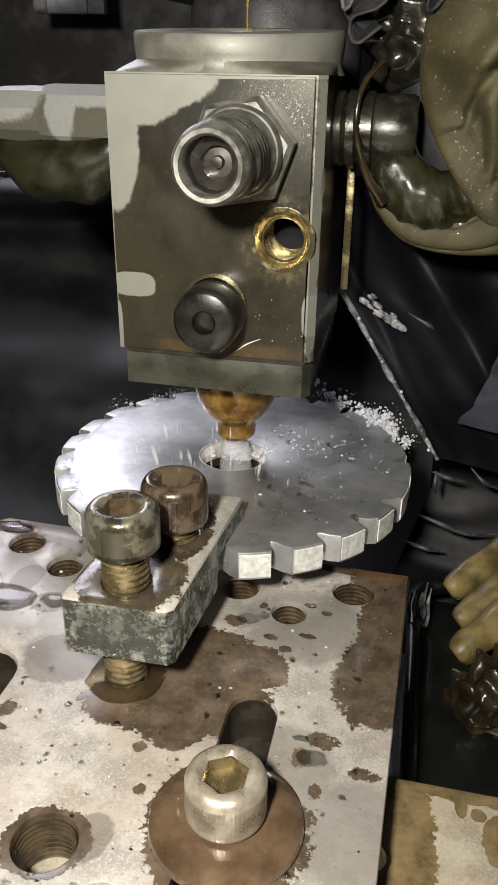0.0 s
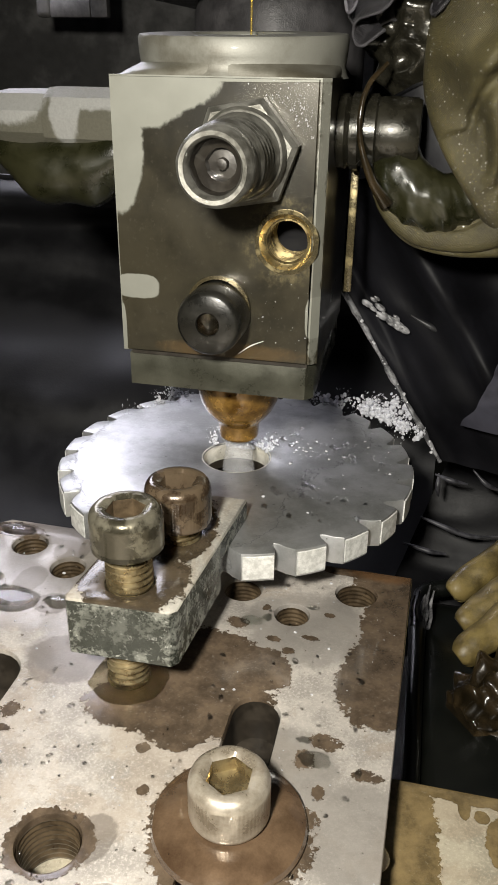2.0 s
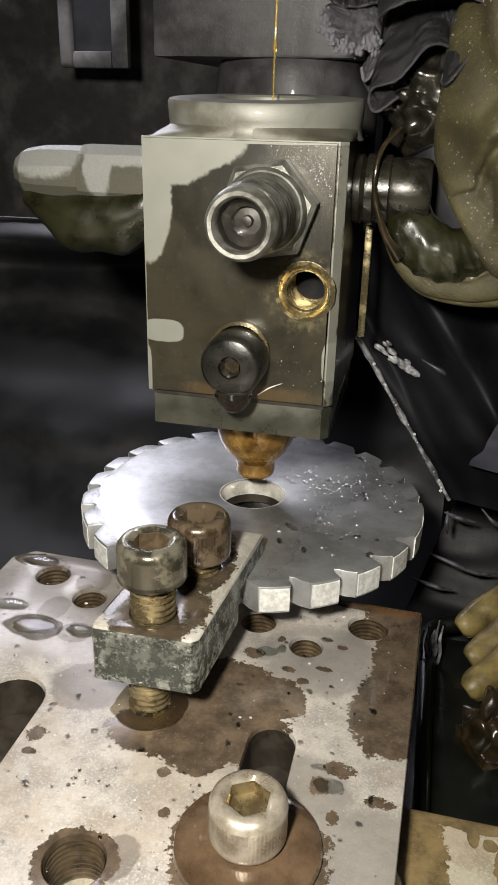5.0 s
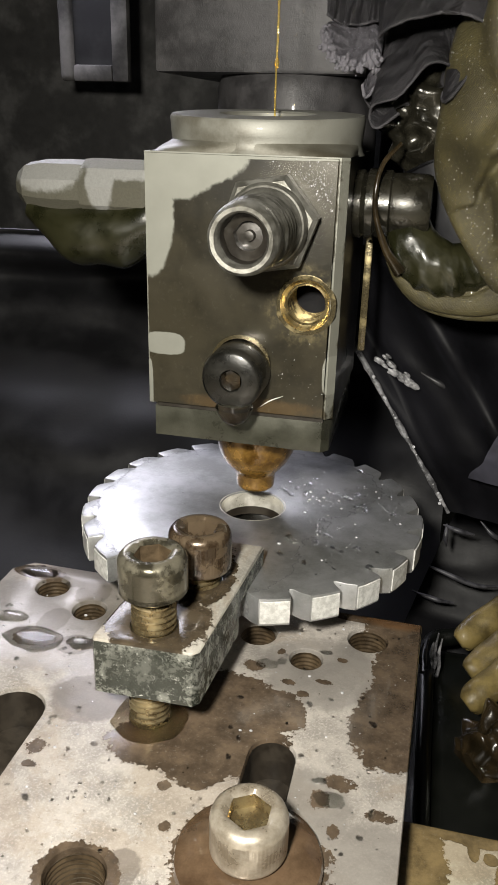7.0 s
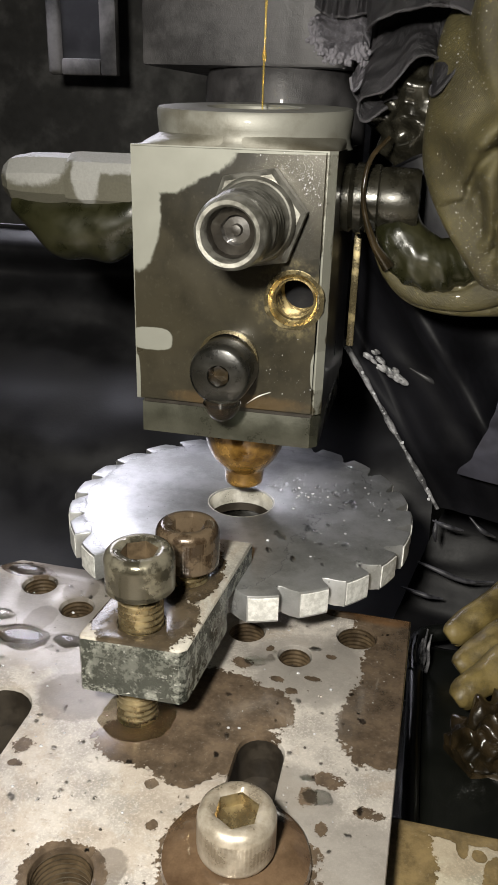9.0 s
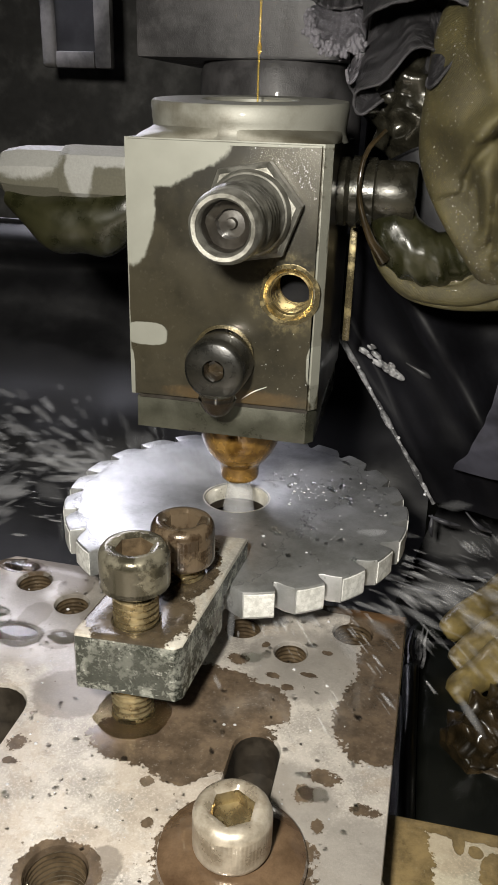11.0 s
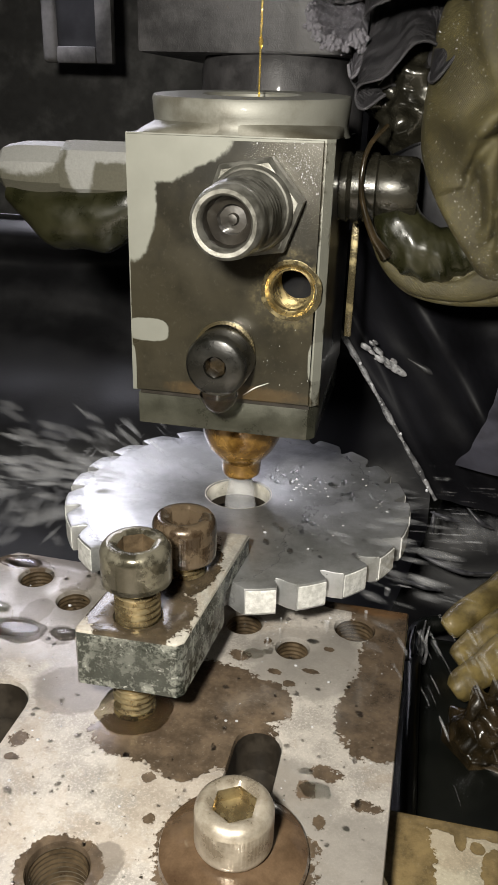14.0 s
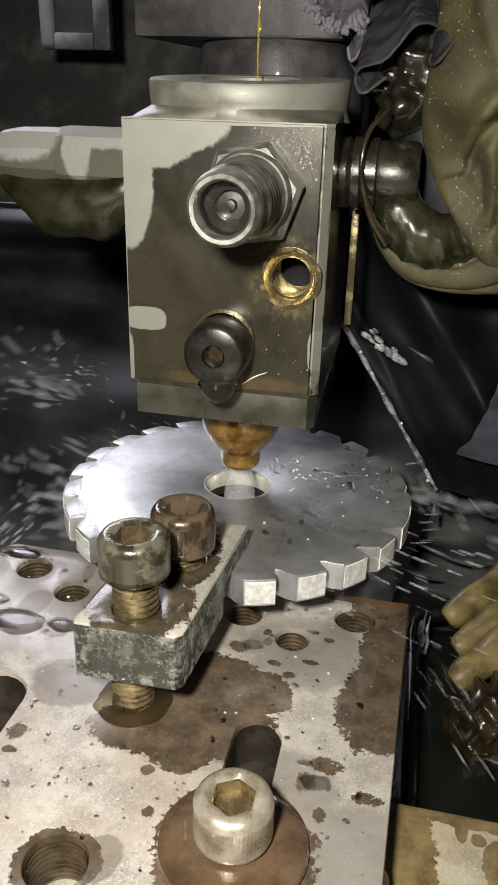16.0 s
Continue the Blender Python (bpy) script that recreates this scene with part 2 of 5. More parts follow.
THREAD = worn("brassy_wet_thread", (0.20, 0.145, 0.07), (0.46, 0.38, 0.22), 300, (0.2, 0.35), 0.85, 0.5)
RUSTY = worn("rust_brown_screw", (0.022, 0.012, 0.006), (0.13, 0.095, 0.060), 160, (0.16, 0.34), 0.35, 0.6, lo=0.42, hi=0.60)
BOLT = worn("silver_bolt_steel", (0.17, 0.135, 0.09), (0.50, 0.45, 0.37), 140, (0.22, 0.4), 0.5, 0.4)
WASHER = worn("brown_wet_washer", (0.045, 0.026, 0.014), (0.15, 0.098, 0.058), 120, (0.12, 0.24), 0.2, 1.0, lo=0.3, hi=0.7)
BRASS = worn("oily_brass", (0.22, 0.15, 0.05), (0.58, 0.47, 0.24), 260, (0.15, 0.35), 0.85, 0.5)
DULL_BRASS = worn("dull_brass", (0.045, 0.037, 0.021), (0.27, 0.22, 0.11), 320, (0.2, 0.4), 0.6, 0.5, lo=0.47, hi=0.74)
NOZZLE = worn("amber_oily_nozzle", (0.12, 0.055, 0.012), (0.46, 0.26, 0.06), 190, (0.15, 0.3), 0.6, 0.8)
FITTING = worn("grey_fitting_steel", (0.070, 0.067, 0.055), (0.23, 0.225, 0.20), 260, (0.34, 0.55), 0.65, 0.25, relief=0.25)
BLACK_SCREW = worn("black_oxide_screw", (0.005, 0.005, 0.004), (0.020, 0.019, 0.016), 140, (0.20, 0.38), 0.2, 0.45)


def pipe_steel():
    n = Net("grey_pipe_steel")
    dry = n.patches([(-0.0415, 0.1935, 0.0040, 0.0105), (-0.0340, 0.1965, 0.014, 0.0050), (-0.0580, 0.1945, 0.0110, 0.0070)], (0, 2), 0.22, 150, 0.25)
    g = n.noise(1600, 4)
    n.bump(g, 0.25, 0.0003)
    return n.done(n.mix(dry, n.mix(g, (0.075, 0.072, 0.055), (0.12, 0.115, 0.09)), n.mix(g, (0.19, 0.19, 0.18), (0.27, 0.27, 0.255))), n.mixf(dry, 0.3, 0.6), 0.2, n.mixf(dry, 0.4, 0.0))


ARM = pipe_steel()
GREEN = worn("dark_green_oily_rubber", (0.005, 0.0055, 0.002), (0.020, 0.0195, 0.008), 110, (0.20, 0.42), 0.0, 0.30, relief=0.16, depth=0.0006)
PIPE = worn("black_oily_pipe", (0.007, 0.0065, 0.0045), (0.026, 0.024, 0.017), 200, (0.16, 0.34), 0.35, 0.5, relief=0.25, depth=0.0004)
HOLLOW = worn("dark_hollow", (0.012, 0.010, 0.008), (0.03, 0.026, 0.02), 200, (0.3, 0.5), 0.3, 0.4)
TARP = worn("black_wet_tarp", (0.008, 0.008, 0.009), (0.024, 0.024, 0.026), 25, (0.34, 0.58), 0.0, 0.03, fine=900, relief=0.08, depth=0.001)
TARP.node_tree.nodes["Principled BSDF"].inputs["Specular IOR Level"].default_value = 0.42
BLACK_TARP = worn("black_matt_tarp", (0.0022, 0.0022, 0.0026), (0.007, 0.007, 0.009), 25, (0.38, 0.6), 0.0, 0.0, fine=900, relief=0.06, depth=0.001)
BLACK_TARP.node_tree.nodes["Principled BSDF"].inputs["Specular IOR Level"].default_value = 0.10
# grey that paints soft streaks of sheen on the black sheet
SHEEN = worn("painted_sheen_grey", (0.006, 0.006, 0.007), (0.060, 0.060, 0.070), 220, (0.4, 0.55), 0.0, 0.05)
# black plastic painted grey where its folds catch the light
HEM = worn("highlight_grey_plastic", (0.015, 0.015, 0.017), (0.26, 0.26, 0.27), 260, (0.22, 0.4), 0.0, 0.6, lo=0.42, hi=0.62)
# near-black for recesses, with their shade put into the colour
PIT = worn("shade_dark_pit", (0.010, 0.0075, 0.005), (0.032, 0.025, 0.017), 200, (0.45, 0.65), 0.0, 0.05)
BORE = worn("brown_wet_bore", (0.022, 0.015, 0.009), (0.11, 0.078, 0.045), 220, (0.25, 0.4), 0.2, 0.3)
DARK = worn("dark_machine_paint", (0.016, 0.016, 0.018), (0.055, 0.055, 0.058), 22, (0.4, 0.6), 0.0, 0.1)
GREYBOX = worn("dark_grey_casting", (0.022, 0.021, 0.022), (0.075, 0.072, 0.074), 90, (0.4, 0.6), 0.2, 0.1, relief=0.4)
SMEAR = worn("smeared_grey_panel", (0.030, 0.029, 0.028), (0.26, 0.25, 0.24), 24, (0.5, 0.7), 0.0, 0.0, fine=300)
DUSTY = worn("dusty_black_panel", (0.095, 0.094, 0.092), (0.34, 0.335, 0.325), 20, (0.5, 0.7), 0.0, 0.0, fine=90, lo=0.45, hi=0.70)
# blue-grey that paints light lying on the black tarp
LIT_TARP = worn("lit_tarp_blue_grey", (0.008, 0.008, 0.011), (0.055, 0.055, 0.074), 45, (0.45, 0.6), 0.0, 0.0, fine=600)
YELLOW = worn("stained_yellow_rubber", (0.040, 0.029, 0.011), (0.20, 0.150, 0.050), 130, (0.35, 0.55), 0.0, 0.2, relief=0.4, depth=0.0006)
MUCK = worn("brown_black_wet_rubber", (0.004, 0.0035, 0.002), (0.030, 0.020, 0.009), 120, (0.14, 0.3), 0.0, 0.5)
BOTTLE = worn("dark_green_plastic", (0.002, 0.0025, 0.002), (0.006, 0.0065, 0.005), 40, (0.25, 0.4), 0.0, 0.15)
COOLANT = worn("dark_coolant", (0.004, 0.004, 0.003), (0.010, 0.010, 0.007), 30, (0.05, 0.1), 0.0, 0.5, relief=0.3, depth=0.003)


def fabric(name, a, b, weave=0.35):
    """Woven cloth: fine crossed threads, blotches of oil, and wet glints painted as pale specks."""
    n = Net(name)
    f = n.math("MULTIPLY_ADD", n.noise(1500, 3), 0.45, n.math("MULTIPLY", n.step(n.noise(75, 6, 0.65), 0.32, 0.68), 0.65))
    threads = []
    for turn in ((1, 0.35, 0.9), (-0.6, 0.4, 1.0)):
        dot = n.t.nodes.new("ShaderNodeVectorMath")
        dot.operation = "DOT_PRODUCT"
        n.put(dot.inputs[0], n.pos)
        dot.inputs[1].default_value = turn
        threads.append(n.math("SINE", n.math("MULTIPLY", dot.outputs["Value"], 19000.0)))
    cloth = n.math("ADD", threads[0], threads[1])
    # glints go into the colour as well as the gloss
    sparkle = n.step(n.noise(2600, 2), 0.63, 0.69)
    n.bump(n.math("MULTIPLY_ADD", cloth, weave, n.math("ADD", n.noise(1400, 3), n.noise(4200, 2))), 0.6, 0.0003)
    return n.done(n.mix(n.math("MULTIPLY", sparkle, 0.5), n.mix(f, a, b), tuple(min(1, 3 * v) for v in b)), n.mixf(sparkle, 0.6, 0.25), 0.0, n.mixf(sparkle, 0.04, 0.5))


BROWN_CLOTH = fabric("oil_soaked_brown_cloth", (0.014, 0.0115, 0.004), (0.070, 0.059, 0.022), 0.10)
BLACK_CLOTH = fabric("oily_black_cloth", (0.010, 0.010, 0.011), (0.058, 0.055, 0.061), 0.30)
GREY_CLOTH = fabric("grey_knitted_cloth", (0.040, 0.038, 0.044), (0.19, 0.182, 0.205), 0.6)


def clear(name, colour, rough, transmission, alpha=1.0):
    n = Net(name)
    n.put(n.b.inputs["Alpha"], float(alpha))
    n.put(n.b.inputs["Transmission Weight"], float(transmission))
    n.put(n.b.inputs["IOR"], 1.33)
    return n.done(colour, float(rough))


WATER = clear("clear_water", (0.95, 0.95, 0.95), 0.09, 1.0)
FROTH = clear("white_froth", (0.86, 0.87, 0.92), 0.22, 0.72)
MIST = clear("thin_flying_coolant", (0.80, 0.81, 0.84), 0.35, 0.25, 0.065)
# whitish bead colour in place of highlights too small to show
GLINT = clear("painted_glint_drops", (0.86, 0.87, 0.90), 0.15, 0.5, 0.8)
FLYING = clear("flying_drops", (0.84, 0.85, 0.88), 0.15, 0.5, 0.45)
FOAM = clear("white_coolant_foam", (0.86, 0.87, 0.92), 0.3, 0.35, 0.55)
JET_WATER = clear("milky_coolant", (0.86, 0.87, 0.90), 0.25, 0.5, 0.32)
FILM_OIL = clear("amber_oil_film", (0.93, 0.88, 0.78), 0.03, 1.0)
OIL = clear("golden_oil", (0.95, 0.72, 0.22), 0.05, 0.85)


# ---- mesh helpers ----
def mesh(bm, name, mat, smooth=40):
    bmesh.ops.recalc_face_normals(bm, faces=bm.faces)
    me = bpy.data.meshes.new(name)
    for fc in bm.faces:
        fc.smooth = True
    bm.to_mesh(me)
    bm.free()
    me.materials.append(mat)
    me.set_sharp_from_angle(angle=radians(smooth))
    return me


def thing(name, base, label, category, group="", kind=""):
    ob = new(name)
    ob.empty_display_size = 0.005
    ob.location = base
    return tagged(ob, label, category, group, kind)


def part(name, bm, mat, parent, label="", smooth=40):
    """Links a bmesh, built in world places, as one mesh under a thing or a part."""
    base, p = Vector((0, 0, 0)), parent
    while p:
        base, p = base + p.location, p.parent
    bmesh.ops.translate(bm, verts=bm.verts, vec=-base)
    ob = new(name, mesh(bm, name, mat, smooth))
    ob.parent = parent
    return tagged(ob, label)


def single(name, bm, mat, label, category, group="", kind="", base=None, smooth=40):
    """A thing of one mesh."""
    base = Vector(base) if base else Vector((0, 0, 0))
    bmesh.ops.translate(bm, verts=bm.verts, vec=-base)
    ob = new(name, mesh(bm, name, mat, smooth))
    ob.location = base
    return tagged(ob, label, category, group, kind)


def box(lo, hi, bevel=0.0005, seg=2, bm=None):
    bm = bm or bmesh.new()
    made = bmesh.ops.create_cube(bm, size=1)["verts"]
    for v in made:
        v.co = Vector([(a + b) / 2 + c * (b - a) for a, b, c in zip(lo, hi, v.co)])
    if bevel:
        edges = list({e for v in made for e in v.link_edges})
        bmesh.ops.bevel(bm, geom=edges, offset=bevel, segments=seg, profile=0.6, affect="EDGES")
    return bm


AX = {"z": Matrix.Identity(4), "-y": pose(0, 0, 0, 90, 0, 0), "-x": pose(0, 0, 0, 0, -90, 0), "x": pose(0, 0, 0, 0, 90, 0)}


def lathe(profile, centre, axis="z", seg=40, bm=None, sides=0, wobble=0.0, turn=0.0):
    """Turns (radius, height) pairs round an axis through centre. sides: a polygon of that many sides in place of a circle."""
    bm = bm or bmesh.new()
    m, rings = Matrix.Translation(centre) @ AX[axis], []
    n = sides or seg
    for k, (r, h) in enumerate(profile):
        if r <= 0:
            rings.append([bm.verts.new(m @ Vector((0, 0, h)))])
        else:
            rings.append([bm.verts.new(m @ Vector((r * (1 + wobble * noise.noise((3 * math.cos(a), 3 * math.sin(a), k * 0.3))) * math.cos(a), r * math.sin(a), h))) for a in (2 * math.pi * (i + 0.5 * bool(sides)) / n + radians(turn) for i in range(n))])
    for a, b in zip(rings, rings[1:]):
        for i in range(n):
            j = (i + 1) % n
            if len(a) == 1 and len(b) > 1:
                bm.faces.new((a[0], b[i], b[j]))
            elif len(b) == 1 and len(a) > 1:
                bm.faces.new((a[i], a[j], b[0]))
            elif len(a) > 1:
                bm.faces.new((a[i], a[j], b[j], b[i]))
    return bm


def smooth_path(points, n):
    """Catmull-Rom through (x, y, z, radius) rows."""
    p = [Vector(q) for q in points]
    p = [2 * p[0] - p[1]] + p + [2 * p[-1] - p[-2]]
    out = []
    for i in range(1, len(p) - 2):
        for k in range(n):
            s = k / n
            out.append(0.5 * (2 * p[i] + (p[i + 1] - p[i - 1]) * s + (2 * p[i - 1] - 5 * p[i] + 4 * p[i + 1] - p[i + 2]) * s * s + (3 * p[i] - p[i - 1] - 3 * p[i + 1] + p[i + 2]) * s**3))
    return out + [p[-2]]


def tube(points, n=8, seg=20, bm=None, lump=0.0, freq=90.0, flat=1.0, folds=0, ends=True, ribs=0, twist=5.0):
    """A round body along (x, y, z, radius) rows, with lumps and lengthwise folds."""
    bm = bm or bmesh.new()
    path = smooth_path([Vector(q) for q in points], n)
    rings, up = [], Vector((0.1, -1, 0.2))
    for i, q in enumerate(path):
        a, b = path[max(i - 1, 0)].to_3d(), path[min(i + 1, len(path) - 1)].to_3d()
        way = (b - a).normalized()
        u = (up - way * up.dot(way)).normalized()
        v = way.cross(u)
        up, ring = u, []
        for k in range(seg):
            t = 2 * math.pi * k / seg
            d = u * math.cos(t) * flat + v * math.sin(t)
            c = q.to_3d() + d * q[3]
            r = q[3] * (1 + lump * noise.noise(c * freq) + (0.10 - 0.26 * (1 - abs(math.sin(folds * t / 2 + twist * i / len(path) + 0.8 * noise.noise(c * 60)))) ** 4 if folds else 0) + (0.03 - 0.10 * (1 - abs(math.sin(ribs * math.pi * i / len(path) + 0.5 * math.sin(t)))) ** 4 if ribs else 0))
            ring.append(bm.verts.new(q.to_3d() + d * r))
        rings.append(ring)
    for a, b in zip(rings, rings[1:]):
        for k in range(seg):
            j = (k + 1) % seg
            bm.faces.new((a[k], a[j], b[j], b[k]))
    if ends:
        for ring, s, q in ((rings[0], -1, path[0]), (rings[-1], 1, path[-1])):
            c = bm.verts.new(sum((v.co for v in ring), Vector()) / seg)
            for k in range(seg):
                bm.faces.new((ring[k], ring[(k + 1) % seg], c))
    return bm


def circle(x, y, r, n=28, a0=0.0):
    return [(x + r * math.cos(a0 + 2 * math.pi * i / n), y + r * math.sin(a0 + 2 * math.pi * i / n)) for i in range(n)]


def slot(x, y0, y1, r, n=10):
    """A slot along y with round ends."""
    return [(x + r * math.cos(math.pi * i / n), y1 - r + r * math.sin(math.pi * i / n)) for i in range(n + 1)] + [(x - r * math.cos(math.pi * i / n), y0 + r - r * math.sin(math.pi * i / n)) for i in range(n + 1)]


def slab(outline, holes, z0, z1, bevel=0.0):
    """A flat slab with holes through it."""
    bm = bmesh.new()
    for loop in [outline] + holes:
        vs = [bm.verts.new((x, y, z1)) for x, y in loop]
        for a, b in zip(vs, vs[1:] + vs[:1]):
            bm.edges.new((a, b))
    bmesh.ops.triangle_fill(bm, use_beauty=True, use_dissolve=False, edges=bm.edges[:])
    ext = bmesh.ops.extrude_face_region(bm, geom=bm.faces[:])
    bmesh.ops.translate(bm, verts=[g for g in ext["geom"] if isinstance(g, bmesh.types.BMVert)], vec=(0, 0, z0 - z1))
    if bevel:
        bmesh.ops.recalc_face_normals(bm, faces=bm.faces)
        rim = [e for e in bm.edges if len(e.link_faces) == 2 and all(abs(v.co.z - z1) < 1e-7 for v in e.verts) and abs(e.link_faces[0].normal.z - e.link_faces[1].normal.z) > 0.5]
        bmesh.ops.bevel(bm, geom=rim, offset=bevel, segments=2, affect="EDGES", profile=0.5)
    return bm


def thread_profile(r, z0, z1, pitch, depth, inner=False):
    """Ridges of a screw thread as a lathe profile."""
    n = max(2, round((z1 - z0) / pitch))
    p, s = (z1 - z0) / n, 1 if inner else -1
    out = []
    for i in range(n):
        out += [(r, z0 + (i + 0.05) * p), (r, z0 + (i + 0.3) * p), (r + s * depth, z0 + (i + 0.55) * p), (r + s * depth, z0 + (i + 0.8) * p)]
    return out


def drops(rows):
    """Many small ellipsoids, one for each matrix, as one bmesh."""
    ball = bmesh.new()
    bmesh.ops.create_uvsphere(ball, u_segments=10, v_segments=7, radius=1)
    ball.verts.index_update()
    vs, fs = np.array([v.co for v in ball.verts]), [[v.index for v in f.verts] for f in ball.faces]
    ball.free()
    all_v = np.concatenate([vs @ np.array(m.to_3x3()).T + np.array(m.translation) for m in rows])
    me = bpy.data.meshes.new("drops")
    me.from_pydata(all_v.tolist(), [], [[k * len(vs) + i for i in f] for k in range(len(rows)) for f in fs])
    bm = bmesh.new()
    bm.from_mesh(me)
    return bm


def scatter(bm, n, seed, small, large, keep, flat=0.6):
    """Matrices for n small beads sitting on those faces of bm that keep(centre, normal) accepts."""
    rng = random.Random(seed)
    bmesh.ops.recalc_face_normals(bm, faces=bm.faces)
    picked = [f for f in bm.faces if keep(f.calc_center_median(), f.normal)]
    rows = []
    for k in range(n):
        f = rng.choice(picked)
        a, b, c = (v.co for v in f.verts[:3])
        u, w = rng.random(), rng.random()
        r = small + (large - small) * rng.random() ** 3
        rows.append(Matrix.Translation(b + (a - b) * u + (c - b) * w) @ f.normal.to_track_quat("Z", "Y").to_matrix().to_4x4() @ Matrix.Diagonal((r, r * rng.uniform(0.8, 1.3), r * flat, 1)))
    return rows


def socket_head(x, y, z0, r, h, parent, mat, hole_mat, deep=0.0055, key=0.0042, round_low=0.0012, knurl=True):
    """The head of a socket cap screw with a hexagonal recess."""
    prof = [(r * 0.62, z0), (r - round_low, z0), (r - round_low * 0.3, z0 + round_low * 0.4), (r, z0 + round_low), (r, z0 + h * 0.18), (r, z0 + h * 0.78), (r, z0 + h * 0.82), (r - 0.0003, z0 + h * 0.90), (r - 0.0009, z0 + h * 0.975), (r - 0.0016, z0 + h), (key * 1.28, z0 + h), (key * 1.18, z0 + h - 0.0006)]
    bm = lathe(prof, (x, y, 0), seg=180)
    # the mouth of the recess narrows to the hexagon
    for v in bm.verts:
        if abs(v.co.z - (z0 + h - 0.0006)) < 1e-6 and math.hypot(v.co.x - x, v.co.y - y) < key * 1.25:
            a = math.atan2(v.co.y - y, v.co.x - x)
            r = key * 1.13 * math.cos(math.pi / 6) / math.cos((a - math.pi / 6) % (math.pi / 3) - math.pi / 6)
            v.co.x, v.co.y = x + r * math.cos(a), y + r * math.sin(a)
    if knurl:
        for v in bm.verts:
            d = Vector((v.co.x - x, v.co.y - y))
            if d.length > r * 0.985 and z0 + h * 0.15 < v.co.z < z0 + h * 0.8:
                k = 0.007 * math.sin(60 * math.atan2(d.y, d.x))
                v.co.x, v.co.y = v.co.x + d.x * k, v.co.y + d.y * k
    head = part("screw_head", bm, mat, parent)
    part("hex_socket", lathe([(key * 1.19, z0 + h - 0.0005), (key * 1.12, z0 + h - 0.0012), (key * 1.1, z0 + h - deep), (0, z0 + h - deep - 0.0008)], (x, y, 0), sides=6), hole_mat, head, "stained hexagonal recess", smooth=20)
    return head


# ---- structure: the grinder's enclosure ----
def sheet(corner, u, v, nu, nv, f):
    """A grid over corner + s*u + t*v, moved by f(s, t)."""
    bm = bmesh.new()
    corner, u, v = Vector(corner), Vector(u), Vector(v)
    rows = [[bm.verts.new(corner + u * (i / nu) + v * (j / nv) + Vector(f(i / nu, j / nv))) for i in range(nu + 1)] for j in range(nv + 1)]
    for a, b in zip(rows, rows[1:]):
        for i in range(nu):
            bm.faces.new((a[i], a[i + 1], b[i + 1], b[i]))
    return bm


def enclosure():
    single("floor", box((-0.8, -0.8, -0.06), (0.8, 0.9, -0.03), 0), DARK, "dark floor of the grinder's sump", "floor", kind="structure")
    single("wall_north", box((-0.8, 0.9, -0.06), (0.8, 0.93, 0.9), 0), DARK, "dark painted back wall of the enclosure", "wall", kind="structure")
    single("wall_south", box((-0.8, -0.83, -0.06), (0.8, -0.8, 0.9), 0), DARK, "dark painted front wall of the enclosure", "wall", kind="structure")
    single("wall_west", box((-0.83, -0.83, -0.06), (-0.8, 0.93, 0.9), 0), DARK, "dark painted side wall of the enclosure", "wall", kind="structure")
    single("wall_east", box((0.8, -0.83, -0.06), (0.83, 0.93, 0.9), 0), DARK, "dark painted side wall of the enclosure", "wall", kind="structure")
    single("ceiling", box((-0.83, -0.83, 0.9), (0.83, 0.93, 0.93), 0), DARK, "dark painted roof of the enclosure", "ceiling", kind="structure")
    ripple = lambda s, t: (0, 0, 0.0012 * noise.noise((40 * s, 40 * t, 0)) + 0.0006 * noise.noise((110 * s, 110 * t, 4)))
    single("water", sheet((-0.6, -0.6, 0.012), (1.2, 0, 0), (0, 1.2, 0), 160, 160, ripple), COOLANT, "dark oily coolant lying in the sump", "coolant", kind="structure")


enclosure()


# ---- the fixture: bed, plate, bolts, clamp ----
ZP = 0.0795


def bed():
    t = thing("machine_bed", (0.05, -0.2, -0.03), "brown stained steel bed of the grinder", "machine bed")
    part("bed_top", slab([(-0.3, -0.55), (0.3, -0.55), (0.3, -0.0742), (-0.3, -0.0742)], [[(-0.049, -0.30), (-0.027, -0.30), (-0.027, -0.0765), (-0.049, -0.0765)], [(0.0155, -0.30), (0.030, -0.30), (0.030, -0.0765), (0.0155, -0.0765)]], 0.045, 0.0675, 0.0006), BED, t)
    part("pedestal", box((-0.25, -0.5, -0.03), (0.25, -0.10, 0.045), 0.002), DARK, t)


def fixture_plate():
    t = thing("fixture_plate", (0, -0.08, 0.0675), "thick steel fixture plate, wet and stained brown", "fixture plate")
    holes = [(-0.0526, -0.0278, 0.0049), (-0.0377, -0.0356, 0.0047), (0.0242, -0.0409, 0.0043), (0.0388, -0.0287, 0.0053), (-0.0062, -0.1132, 0.0058), (0.0072, -0.1225, 0.0045), (-0.0520, -0.1180, 0.0058), (0.0100, -0.0335, 0.0050)]
    loops = [circle(x, y, r) for x, y, r in holes]
    loops += [slot(0.0226, -0.128, -0.0704, 0.0052), slot(-0.0386, -0.112, -0.0695, 0.0075)]
    part("plate_body", slab([(-0.0685, -0.20), (0.0492, -0.20), (0.0526, -0.0180), (-0.0640, -0.0166), (-0.0690, -0.0215)], loops, 0.0675, ZP, 0.0005), PLATE, t)
    for x, y, r in holes:
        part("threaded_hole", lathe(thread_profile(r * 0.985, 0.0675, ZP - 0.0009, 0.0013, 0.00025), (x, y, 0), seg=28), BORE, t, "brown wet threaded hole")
    slot_linings(t)


